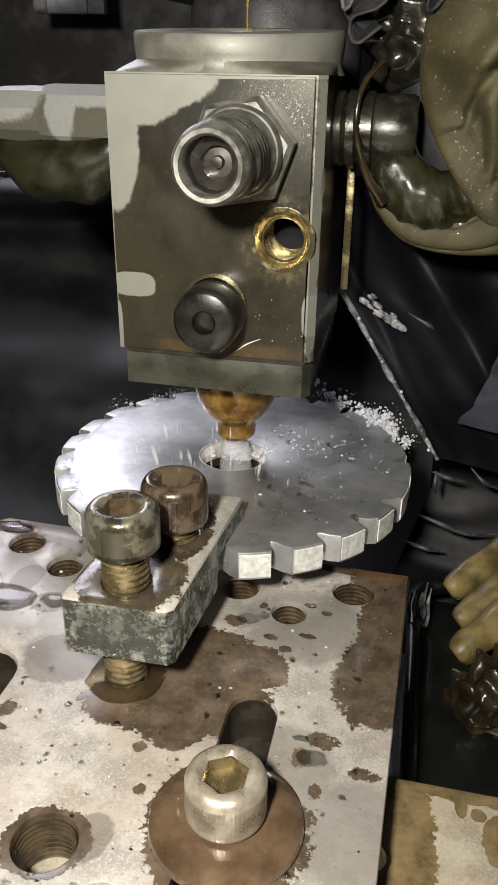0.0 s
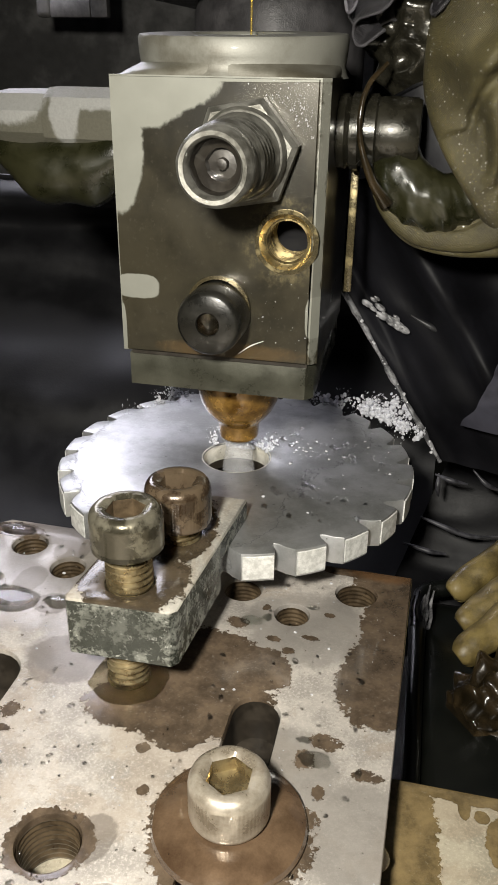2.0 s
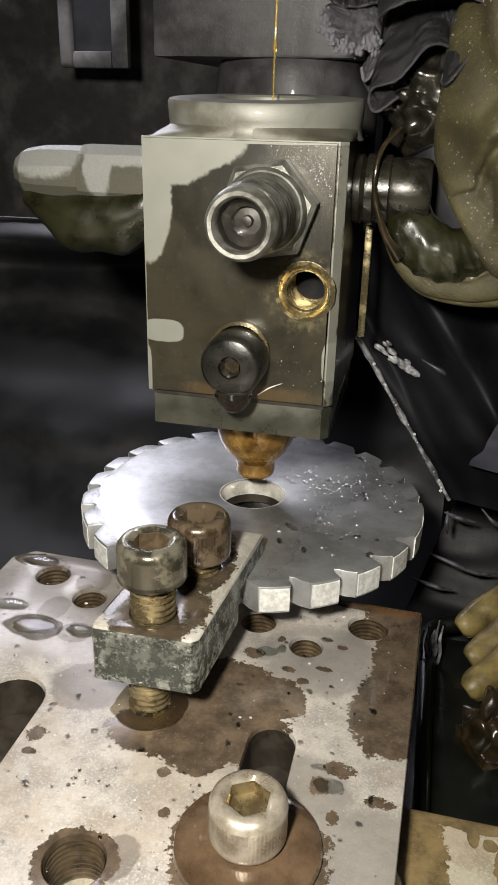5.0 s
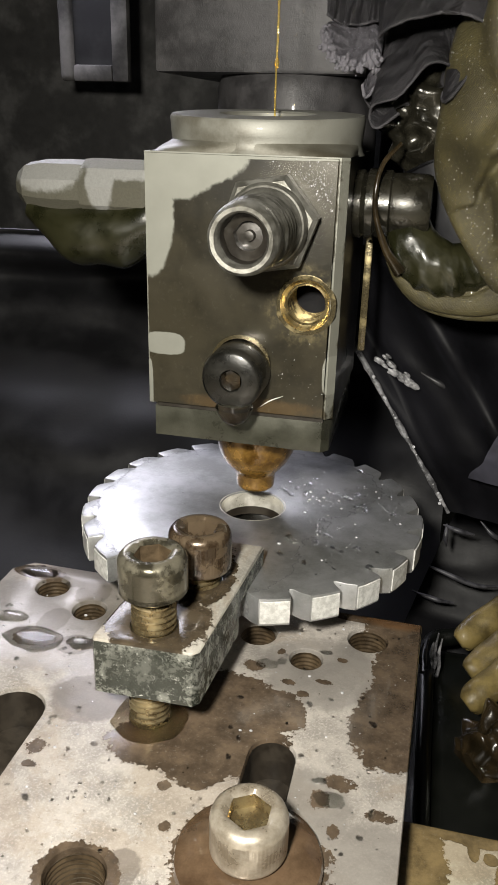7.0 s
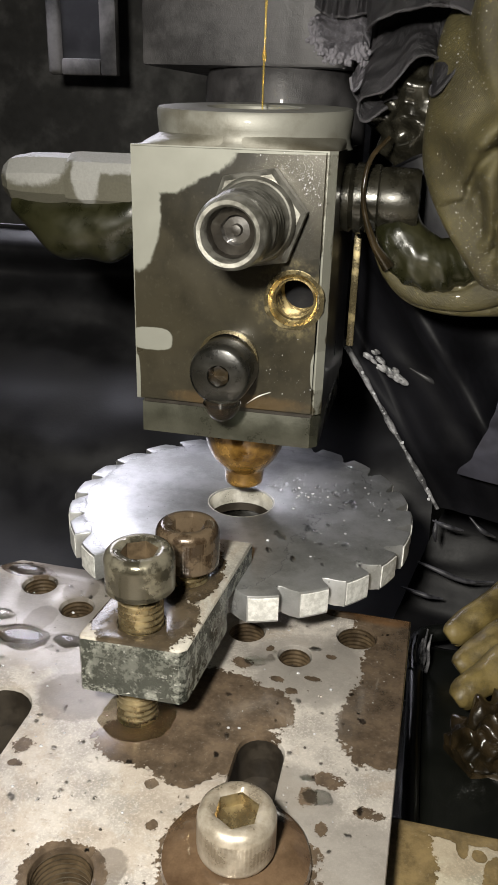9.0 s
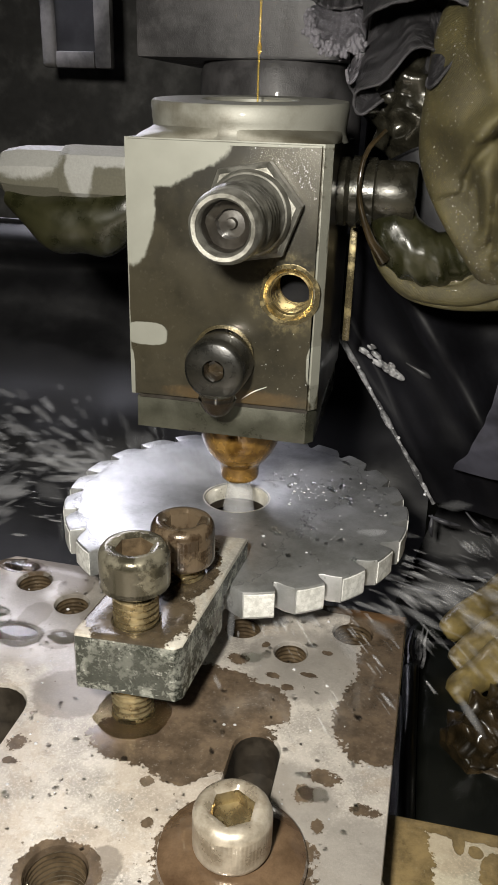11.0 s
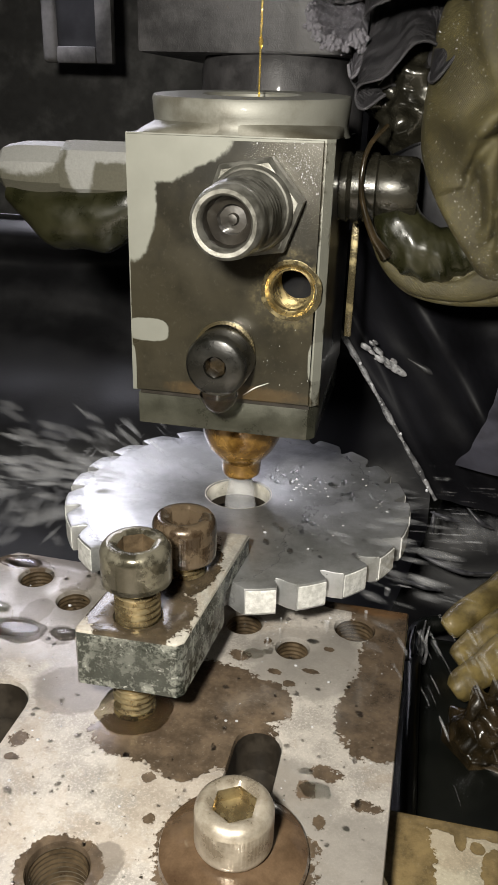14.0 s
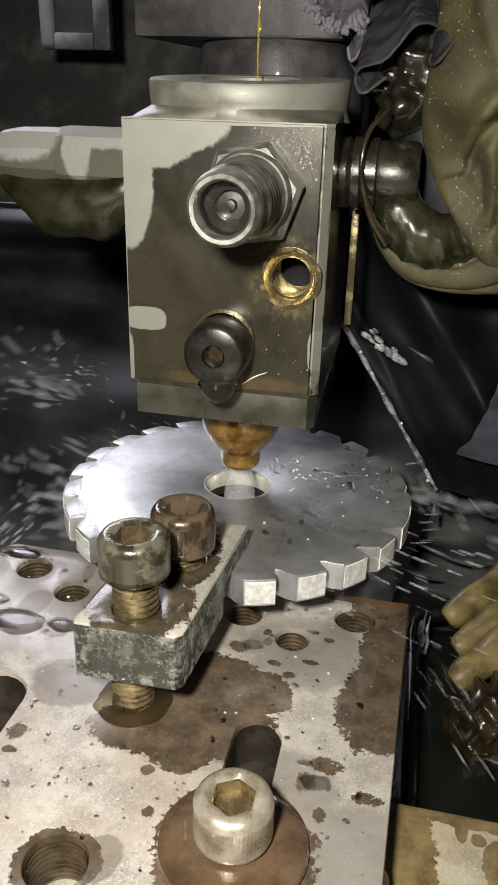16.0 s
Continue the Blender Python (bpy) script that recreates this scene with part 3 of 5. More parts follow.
def slot_linings(t):
    # an added dark wall and floor paint the shade inside each slot
    for x, y0, y1, r in ((0.0226, -0.128, -0.0704, 0.0052), (-0.0386, -0.112, -0.0695, 0.0075)):
        bm = bmesh.new()
        rings = [[bm.verts.new((px, py, z)) for px, py in slot(x, y0 + 0.0002, y1 - 0.0002, r - 0.0002)] for z in (0.0677, ZP - 0.0012)]
        n = len(rings[0])
        for i in range(n):
            j = (i + 1) % n
            bm.faces.new((rings[0][i], rings[0][j], rings[1][j], rings[1][i]))
        bm.faces.new(rings[0])
        part("slot_lining", bm, PIT, t, "dark pocket added to paint the shade in the slot")


def fixing_bolt():
    x, y = 0.0237, -0.1028
    w = thing("washer", (x, y, ZP), "thick brown domed washer under a bolt", "washer")
    part("washer_disc", lathe([(0.0055, ZP), (0.0137, ZP), (0.0140, ZP + 0.0008), (0.0136, ZP + 0.0018), (0.0118, ZP + 0.0027), (0.0085, ZP + 0.0034), (0.0056, ZP + 0.0035), (0.0055, ZP)], (x, y, 0), seg=72, wobble=0.01), WASHER, w)
    b = thing("cap_bolt", (x, y, ZP + 0.0035), "silver socket cap bolt with bronze stains", "bolt")
    socket_head(x, y, ZP + 0.0034, 0.0072, 0.0098, b, BOLT, THREAD, key=0.0037, deep=0.0034)
    part("shank", lathe([(0.005, 0.062), (0.005, ZP + 0.0038)], (x, y, 0), seg=24), THREAD, b)


def jack_screw(name, x, y, z_head, foot, label, head_mat, r, h, hole_mat, round_low):
    t = thing(name, (x, y, foot), label, "screw", "clamp screws")
    socket_head(x, y, z_head, r, h, t, head_mat, hole_mat, round_low=round_low, knurl=round_low < 0.001, key=0.0036)
    part("thread", lathe(thread_profile(0.0049, max(foot, 0.0915), z_head + 0.0004, 0.0015, 0.0007), (x, y, 0), seg=36), THREAD, t, "wet brassy thread")
    if foot < 0.0915:
        part("foot_thread", lathe(thread_profile(0.0047, foot, 0.0930, 0.0015, 0.0007), (x - 0.0016, y + 0.0004, 0), seg=36), THREAD, t, "wet brassy thread at the foot")
        dome = [(0, 0.0016), (0.45, 0.0016), (0.55, 0.0013), (0.66, 0.0008), (0.80, 0.0005), (0.92, 0.0003), (1.0, 0.0)]
        single("oil_puddle", lathe([(0.0085 * q, ZP + 0.0001 + h) for q, h in dome] + [(0, ZP + 0.0001)], (x - 0.0016, y + 0.0002, 0), seg=48, wobble=0.16), FILM_OIL, "clear oil puddle round the screw's foot", "oil puddle", smooth=80)
    return t


def clamp():
    t = thing("strap_clamp", (-0.003, -0.056, 0.092), "mottled steel strap clamp pressing on the cutter", "clamp")
    outline = [(-0.0158, -0.0797), (0.0055, -0.0792), (0.0068, -0.0778), (0.0104, -0.0325), (-0.0120, -0.0320), (-0.0164, -0.0790)]
    cuts = [circle(-0.0053, -0.0715, 0.0051, 24), circle(-0.0010, -0.0516, 0.0051, 24)]
    bm = slab(outline, cuts, 0.1002, 0.1050, 0.0)
    part("strap", bm, CLAMP, t)
    part("heel", slab([(-0.0158, -0.0797), (0.0055, -0.0792), (0.0068, -0.0778), (0.00885, -0.0520), (-0.0138, -0.0515), (-0.0164, -0.0790)], [circle(-0.0053, -0.0715, 0.0051, 24)], 0.0918, 0.1002), CLAMP, t)
    part("worn_top", slab([(-0.0158, -0.0798), (0.0055, -0.0793), (0.0069, -0.0779), (0.0105, -0.0326), (-0.0120, -0.0321), (-0.0164, -0.0790)], cuts, 0.1050, 0.1057, 0.0006), CLAMP_TOP, t, "wet worn top face with pale residue")
    single("arbor", lathe([(0.0, -0.03), (0.016, -0.03), (0.016, 0.088), (0.014, 0.0922), (0.0, 0.0924)], (0.0, 0.026, 0), seg=32), BLACK_SCREW, "black steel arbor under the cutter", "arbor", base=(0.0, 0.026, -0.03))


def cutter():
    t = thing("saw_cutter", (0, 0, 0.0925), "wet steel circular cutter with twenty-four teeth", "saw blade")
    R, n, z0, z1 = 0.0500, 24, 0.0925, 0.1000
    ring = []
    for k in range(n):
        a = radians(-66.2 + 15 * k)
        for da, r in ((-9.0, R * 0.998), (-6.0, R), (-3.0, R), (0.0, R), (0.3, R - 0.0010), (0.4, R - 0.0034), (0.9, R - 0.0041), (2.0, R - 0.0037), (3.8, R - 0.0018), (5.7, R - 0.0005)):
            ring.append((r * math.cos(a + radians(da)), r * math.sin(a + radians(da))))
    bore = circle(0, 0, 0.0094, 48)
    part("disc", slab(ring, [bore], z0, z1, 0.00035), BLADE, t)
    # lit upper wall and shaded lower wall are told apart by colour
    part("bore_wall", lathe([(0.0092, z1 - 0.0052), (0.0092, z1 - 0.0006), (0.0097, z1 + 0.00004), (0.0100, z1 + 0.00004)], (0, 0, 0), seg=64), BORE_WALL, t, "ground bore painted pale as if lit")
    part("bore_recess", lathe([(0.0090, z0), (0.0091, z1 - 0.0050), (0.0093, z1 - 0.0050)], (0, 0, 0), seg=48), PIT, t, "dark ring painted as shade below the bore")
    for k in range(n):
        a = radians(-66.2 + 15 * k)
        bm = bmesh.new()
        pts = [(R + 0.00025, a + radians(d)) for d in (-8.6, -5.5, -2.5, -0.15)]
        vs = [[bm.verts.new((r * math.cos(b), r * math.sin(b), z)) for r, b in pts] for z in (z0 + 0.0006, z1 - 0.0008)]
        inn = [[bm.verts.new(((r - 0.0012) * math.cos(b), (r - 0.0012) * math.sin(b), z)) for r, b in pts] for z in (z0 + 0.0003, z1 - 0.0001)]
        for i in range(3):
            bm.faces.new((vs[0][i], vs[0][i + 1], vs[1][i + 1], vs[1][i]))
            bm.faces.new((vs[1][i], vs[1][i + 1], inn[1][i + 1], inn[1][i]))
            bm.faces.new((vs[0][i], vs[0][i + 1], inn[0][i + 1], inn[0][i]))
        for i in (0, 3):
            bm.faces.new((vs[0][i], vs[1][i], inn[1][i], inn[0][i]))
        part("tooth", bm, LAND, t, smooth=25)


bed()
fixture_plate()
fixing_bolt()
clamp()
jack_screw("jack_screw", -0.0053, -0.0715, 0.1128, ZP, "worn socket cap screw standing high in the clamp", SCREW, 0.0074, 0.0108, BORE, 0.0030)
jack_screw("jack_screw", -0.0010, -0.0516, 0.1092, 0.1000, "rust-brown knurled socket cap screw in the clamp", RUSTY, 0.0074, 0.0105, RUSTY, 0.0006)
cutter()


# ---- the coolant block with its fittings ----
def coolant_block():
    t = thing("coolant_block", (0.001, 0, 0.1295), "grey-green steel coolant block, half wet with oil", "coolant block")
    px, pz = 0.0167, 0.1668

    def layer(y0, y1, right0, right1, port):
        """A slice of the block between two depths, with the port through it or not."""
        outline = [(-0.0226, 0.1388), (right0, 0.1388), (right0, 0.1996), (-0.0226, 0.1996)]
        sl = slab(outline, [circle(px, pz, 0.0060, 40)] if port else [], y0, y1)
        for v in sl.verts:
            back = abs(v.co.z - y0) > 1e-6
            x = right1 if back and abs(v.co.x - right0) < 1e-6 else v.co.x
            v.co = Vector((x, v.co.z, v.co.y))
        return sl

    bm = layer(-0.0250, -0.0228, 0.0226, 0.0246, True)
    for extra in (layer(-0.0228, -0.0110, 0.0246, 0.0246, True), layer(-0.0110, 0.022, 0.0246, 0.0246, False)):
        me = bpy.data.meshes.new("slice")
        extra.to_mesh(me)
        extra.free()
        bm.from_mesh(me)
    bmesh.ops.remove_doubles(bm, verts=bm.verts, dist=1e-6)
    inside = [f for f in bm.faces if abs(f.calc_center_median().y + 0.0228) < 1e-5 or (abs(f.calc_center_median().y + 0.0110) < 1e-5 and (Vector((f.calc_center_median().x - px, f.calc_center_median().z - pz)).length > 0.0060))]
    bmesh.ops.delete(bm, geom=inside, context="FACES_ONLY")
    rim = [e for e in bm.edges if len(e.link_faces) == 2 and all(abs(v.co.y + 0.0250) < 1e-6 for v in e.verts) and max(math.hypot(v.co.x - px, v.co.z - pz) for v in e.verts) > 0.0065 and e.calc_face_angle(0) > 0.5]
    bmesh.ops.bevel(bm, geom=rim, offset=0.0004, segments=2, affect="EDGES")
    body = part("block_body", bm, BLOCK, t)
    part("base_plate", slab([(-0.0213, -0.0240), (0.0222, -0.0243), (0.0240, -0.0222), (0.0240, 0.0215), (-0.0213, 0.0215)], [], 0.1298, 0.1382, 0.0004), BASE, t, "dark green steel base plate")
    lip = lathe([(0.0243, 0.1992), (0.0238, 0.2003), (0.0235, 0.2018), (0.0238, 0.2030), (0.0240, 0.2062), (0.0236, 0.2068), (0.0120, 0.2069), (0.0115, 0.2064), (0.0113, 0.1990), (0, 0.1990)], (0.0010, -0.0005, 0), seg=72)
    for v in lip.verts:
        if v.co.z > 0.2025:
            v.co.z += (v.co.y + 0.024) * 0.055
    part("round_boss", lip, BOSS, t, "round open boss on the block")
    # the neck runs from the square block into the round boss; its brown paints the lip's shadow
    bm, rings = bmesh.new(), []
    for k in range(9):
        u = k / 8
        power, z = 12 * (1 - u) ** 1.5 + 2, 0.1991 + 0.0030 * u ** 1.7
        rx, ry = 0.0234 - 0.0002 * u, 0.0232 + 0.0002 * u
        ring = []
        for i in range(96):
            a = 2 * math.pi * i / 96
            r = (abs(math.cos(a)) ** power + abs(math.sin(a)) ** power) ** (-1 / power)
            ring.append(bm.verts.new((0.0010 + rx * r * math.cos(a), -0.0014 + 0.0009 * u + ry * r * math.sin(a), z)))
        rings.append(ring)
    for a, b in zip(rings, rings[1:]):
        for i in range(96):
            bm.faces.new((a[i], a[(i + 1) % 96], b[(i + 1) % 96], b[i]))
    part("neck", bm, NECK, t, smooth=60)
    # threaded port with a bright brass rim
    c = (px, -0.0250, pz)
    port = part("port_rim", lathe([(0.0060, -0.0010), (0.0061, 0.00008), (0.0064, 0.00012), (0.0067, 0.00008), (0.0069, 0.00014), (0.0071, 0.0001), (0.0072, -0.0004)], c, "-y", 64, wobble=0.06), DULL_BRASS, t, "bright brass-coloured countersunk port")
    part("port_chamfer", lathe([(0.0061, 0.0002), (0.0058, -0.0002), (0.0052, -0.0010), (0.0050, -0.0011)], c, "-y", 48), BRASS, port, "shining countersink")
    part("port_thread", lathe(thread_profile(0.0051, -0.0135, -0.0009, 0.0013, 0.0006), c, "-y", 48), BRASS, port)
    # the tarp's black on this cap paints the shade deep in the port
    part("port_bottom", lathe([(0.0053, -0.0134), (0.0030, -0.0136), (0, -0.0137)], c, "-y", 32), BLACK_TARP, port, "black cap painted as shade deep in the port")
    # nozzle
    part("nozzle", lathe([(0.0, 0.1300), (0.0114, 0.1300), (0.0117, 0.1262), (0.0115, 0.1222), (0.0108, 0.1188), (0.0094, 0.1158), (0.0076, 0.1134), (0.0064, 0.1124), (0.0060, 0.1117), (0.0057, 0.1112), (0.0056, 0.1082), (0.0054, 0.1074), (0.0050, 0.1070), (0.0030, 0.1071), (0.0028, 0.1290), (0, 0.1290)], (0.0006, 0, 0), seg=56), NOZZLE, t, "amber oil-coated brass nozzle")
    part("scratch", tube([(0.0062, -0.02500, 0.1403, 0.00004), (0.0090, -0.02504, 0.1424, 0.00016), (0.0122, -0.02500, 0.1439, 0.00005)], 5, 8), LAND, t, "bright scratch in the face")
    part("drain_groove", box((-0.0205, -0.0246, 0.1380), (0.0225, -0.0200, 0.1390), 0), HOLLOW, t, "dark seam above the base plate")
    return t


def union_fitting():
    x, z, y = 0.0078, 0.1850, -0.0252
    t = thing("union_fitting", (x, y, z), "grey threaded hydraulic union with an open end", "pipe fitting")
    part("hex_nut", lathe([(0.0, 0.0), (0.0112, 0.0), (0.0116, 0.0008), (0.0116, 0.0040), (0.0104, 0.0050), (0.0, 0.0050)], (x, y, z), "-y", sides=6, turn=-20), FITTING, t, smooth=20)
    part("collar", lathe([(0.0, 0.0050), (0.0093, 0.0050), (0.0094, 0.0058), (0.0088, 0.0072), (0.0084, 0.0074)], (x, y, z), "-y", 48), FITTING, t)
    part("threaded_barrel", lathe([(0.0084, 0.0072), (0.0080, 0.0080)] + thread_profile(0.0078, 0.0085, 0.0215, 0.0024, 0.0005) + [(0.0072, 0.0218), (0.0071, 0.0228)], (x, y, z), "-y", 56, wobble=0.01), FITTING, t)
    part("end_ring", lathe([(0.0070, 0.0226), (0.0073, 0.0232), (0.0074, 0.0258), (0.0071, 0.0276), (0.0064, 0.0285), (0.0056, 0.0284), (0.0051, 0.0275), (0.0049, 0.0240)], (x, y, z), "-y", 56, wobble=0.015), FITTING, t, "bright rounded end ring")
    part("inner_cone", lathe([(0.0049, 0.0262), (0.0047, 0.0235), (0.0030, 0.0222), (0.0028, 0.0205), (0.0012, 0.0207), (0.0010, 0.0220), (0, 0.0222)], (x, y, z), "-y", 40, wobble=0.10), HOLLOW, t, "dark oily inside with a bright centre")


def face_screw():
    x, y, z = 0.0016, -0.0252, 0.1501
    t = thing("black_screw", (x, y, z), "black oily socket cap screw in the block", "screw")
    part("screw_head", lathe([(0.0, 0.0), (0.0074, 0.0), (0.0075, 0.0008), (0.0075, 0.0085), (0.0070, 0.0100), (0.0062, 0.0106), (0.0027, 0.0106), (0.0025, 0.0100)], (x, y, z), "-y", 56), BLACK_SCREW, t)
    part("hex_socket", lathe([(0.0026, 0.0103), (0.0023, 0.0070), (0, 0.0066)], (x, y, z), "-y", sides=6), MUCK, t, "dark hexagonal recess", smooth=20)
    part("seal_ring", lathe([(0.0066, 0.0), (0.0074, 0.0002), (0.0074, 0.0012), (0.0066, 0.0014)], (x, y, z + 0.0013), "-y", 40), DULL_BRASS, t, "thin yellow seal ring")


def side_arm():
    t = thing("side_pipe", (-0.0226, 0.0, 0.1885), "matt grey side pipe screwed into the block", "pipe")
    c = (-0.0226, 0.0, 0.1885)
    part("lock_nut", lathe([(0.0, 0.0), (0.0066, 0.0), (0.0070, 0.001), (0.0070, 0.0045), (0.0062, 0.0055), (0.0, 0.0055)], c, "-x", 36), BLACK_SCREW, t)
    part("sleeve", lathe([(0.0, 0.006), (0.0074, 0.0064), (0.0079, 0.0074), (0.0079, 0.0225), (0.0076, 0.0250), (0.0, 0.0252)], c, "-x", sides=10, turn=8), ARM, t, smooth=25)
    part("blunt_end", lathe([(0.0, 0.024), (0.0073, 0.0250), (0.0073, 0.0300), (0.0070, 0.0370), (0.0060, 0.0420), (0.0038, 0.0446), (0.0, 0.0450)], c, "-x", sides=9, turn=-12, wobble=0.08), ARM, t, smooth=22)
    bulb = tube([(-0.0640, 0.0, 0.1835, 0.0040), (-0.0560, -0.001, 0.1795, 0.0060), (-0.0480, -0.001, 0.1765, 0.0082), (-0.0400, 0.0, 0.1770, 0.0085), (-0.0310, 0.0, 0.1800, 0.0080), (-0.0240, 0.0, 0.1820, 0.0070)], 6, 24, lump=0.22, freq=110)
    part("oil_lump", bulb, GREEN, t, "dark green glossy lump of oil sludge")


def side_union():
    y, z = -0.006, 0.1885
    t = thing("side_union", (0.0246, y, z), "black oily ribbed pipe union", "pipe fitting")
    part("ribbed_collar", lathe([(0, 0), (0.0078, 0.0), (0.0080, 0.0018), (0.0072, 0.0024), (0.0082, 0.0030), (0.0083, 0.0048), (0.0074, 0.0054), (0.0080, 0.0060), (0.0080, 0.0084), (0.0070, 0.0090), (0, 0.0090)], (0.0246, y, z), "x", 48), PIPE, t)
    part("sleeve", lathe([(0.0, 0.008), (0.0072, 0.0085), (0.0075, 0.0095), (0.0075, 0.0170), (0.0069, 0.0180), (0.0, 0.0182)], (0.0246, y, z), "x", 48), PIPE, t)
    elbow = tube([(0.0378, y, 0.1885, 0.0040), (0.0384, y - 0.001, 0.1815, 0.0062), (0.0420, y - 0.002, 0.1765, 0.0070), (0.0475, y - 0.002, 0.1740, 0.0068), (0.0540, y, 0.1750, 0.0062), (0.0620, y + 0.002, 0.1775, 0.0062)], 26, 56)
    for v in elbow.verts:
        p = v.co
        q = Vector((p.x * 190 + p.z * 120, p.y * 60, p.z * 70 - p.x * 60))
        fold = math.exp(-((3.0 * noise.noise(q)) ** 2))
        v.co = p + (p - Vector((0.0475, y, 0.1790))).normalized() * (0.0013 * fold + 0.0003 * noise.noise(q * 4) - 0.0012)
    part("elbow", elbow, GREEN, t, "dark green wrinkled oily elbow", smooth=80)
    strap = tube([(0.0345, y - 0.004, 0.2025, 0.0005), (0.0312, y - 0.007, 0.1985, 0.0006), (0.0300, y - 0.0088, 0.1935, 0.0006), (0.0304, y - 0.0088, 0.1870, 0.0007), (0.0332, y - 0.0085, 0.1795, 0.0009), (0.0370, y - 0.007, 0.1740, 0.0016)], 8, 12, lump=0.15, freq=300)
    part("strap", strap, MUCK, t, "thin brown strap round the elbow")
    single("brass_strip", box((0.0272, 0.001, 0.150), (0.0291, 0.0022, 0.1812), 0.0003), DULL_BRASS, "narrow dull brass strip beside the block", "strip")


coolant_block()
union_fitting()
face_screw()
side_arm()
side_union()


# ---- wrapped hose, rags, tarps and what lies round the fixture ----
def wrapped_hose():
    t = thing("wrapped_hose", (0.06, 0.0, 0.165), "oil-soaked brown cloth wrapped round a hose", "wrapped hose")
    wrap = tube([(0.076, -0.004, 0.275, 0.0185), (0.0700, -0.004, 0.245, 0.0195), (0.0655, -0.004, 0.222, 0.0200), (0.0630, -0.005, 0.204, 0.0195), (0.0640, -0.005, 0.190, 0.0170), (0.0660, -0.004, 0.179, 0.0135), (0.0690, -0.003, 0.171, 0.0090)], 24, 120)
    # deep folds where the cloth is tucked under itself
    creases = [((0.0520, 0.1930), (0.0590, 0.2030), 0.0030), ((0.0590, 0.2030), (0.0690, 0.2075), 0.0034), ((0.0600, 0.2020), (0.0605, 0.1800), 0.0040), ((0.0660, 0.2180), (0.0760, 0.2280), 0.0022), ((0.0550, 0.1920), (0.0560, 0.1840), 0.0018)]
    for v in wrap.verts:
        p = v.co.copy()
        q = Vector((p.x * 55 + p.z * 38, p.y * 20, p.z * 16 - p.x * 22))
        ridge = math.exp(-((3.2 * noise.noise(q)) ** 2))
        fine = noise.noise(q * 1.7 + Vector((5, 1, 2)))
        out = Vector((p.x - 0.0645, p.y + 0.0045, 0)).normalized()
        v.co = p + out * (0.0052 * ridge + 0.0008 * fine - 0.0034)
        if p.y < 0:
            for (x0, z0), (x1, z1), deep in creases:
                along = Vector((x1 - x0, z1 - z0))
                way = Vector((p.x - x0, p.z - z0))
                s = max(0.0, min(1.0, way.dot(along) / along.length_squared))
                side = (way - along * s).length * (1 if along.cross(way) > 0 else -1)
                v.co.y += deep * (math.exp(-((side / 0.0013) ** 2)) - 0.7 * math.exp(-(((side - 0.0032) / 0.0024) ** 2)))
    dew = scatter(wrap, 1700, 11, 0.00005, 0.00017, lambda c, d: d.y < -0.15 and c.z < 0.245)
    wrapping = part("wrapping", wrap, BROWN_CLOTH, t, smooth=80)
    tagged(part("oil_beads", drops(dew), GLINT, wrapping, "tiny oil beads painted whitish as glints"), kind="stuff")
    # added dark tube that keeps the gap behind wrap and elbow black
    part("gap_filler", tube([(0.0420, 0.016, 0.212, 0.011), (0.0470, 0.014, 0.196, 0.013), (0.0540, 0.012, 0.182, 0.013), (0.0640, 0.010, 0.172, 0.010)], 8, 24, lump=0.1), TARP, t, "dark filler tube added behind the wrapping")
    loop = tube([(0.0350, -0.010, 0.1765, 0.0018), (0.0385, -0.009, 0.1718, 0.0026), (0.0450, -0.008, 0.1676, 0.0034), (0.0540, -0.007, 0.1667, 0.0042), (0.0620, -0.006, 0.1692, 0.0062), (0.0720, -0.004, 0.1735, 0.0085), (0.0850, -0.002, 0.1790, 0.0100)], 14, 44, lump=0.10, freq=90, folds=4, twist=3.0)
    part("lower_loop", loop, BROWN_CLOTH, t)


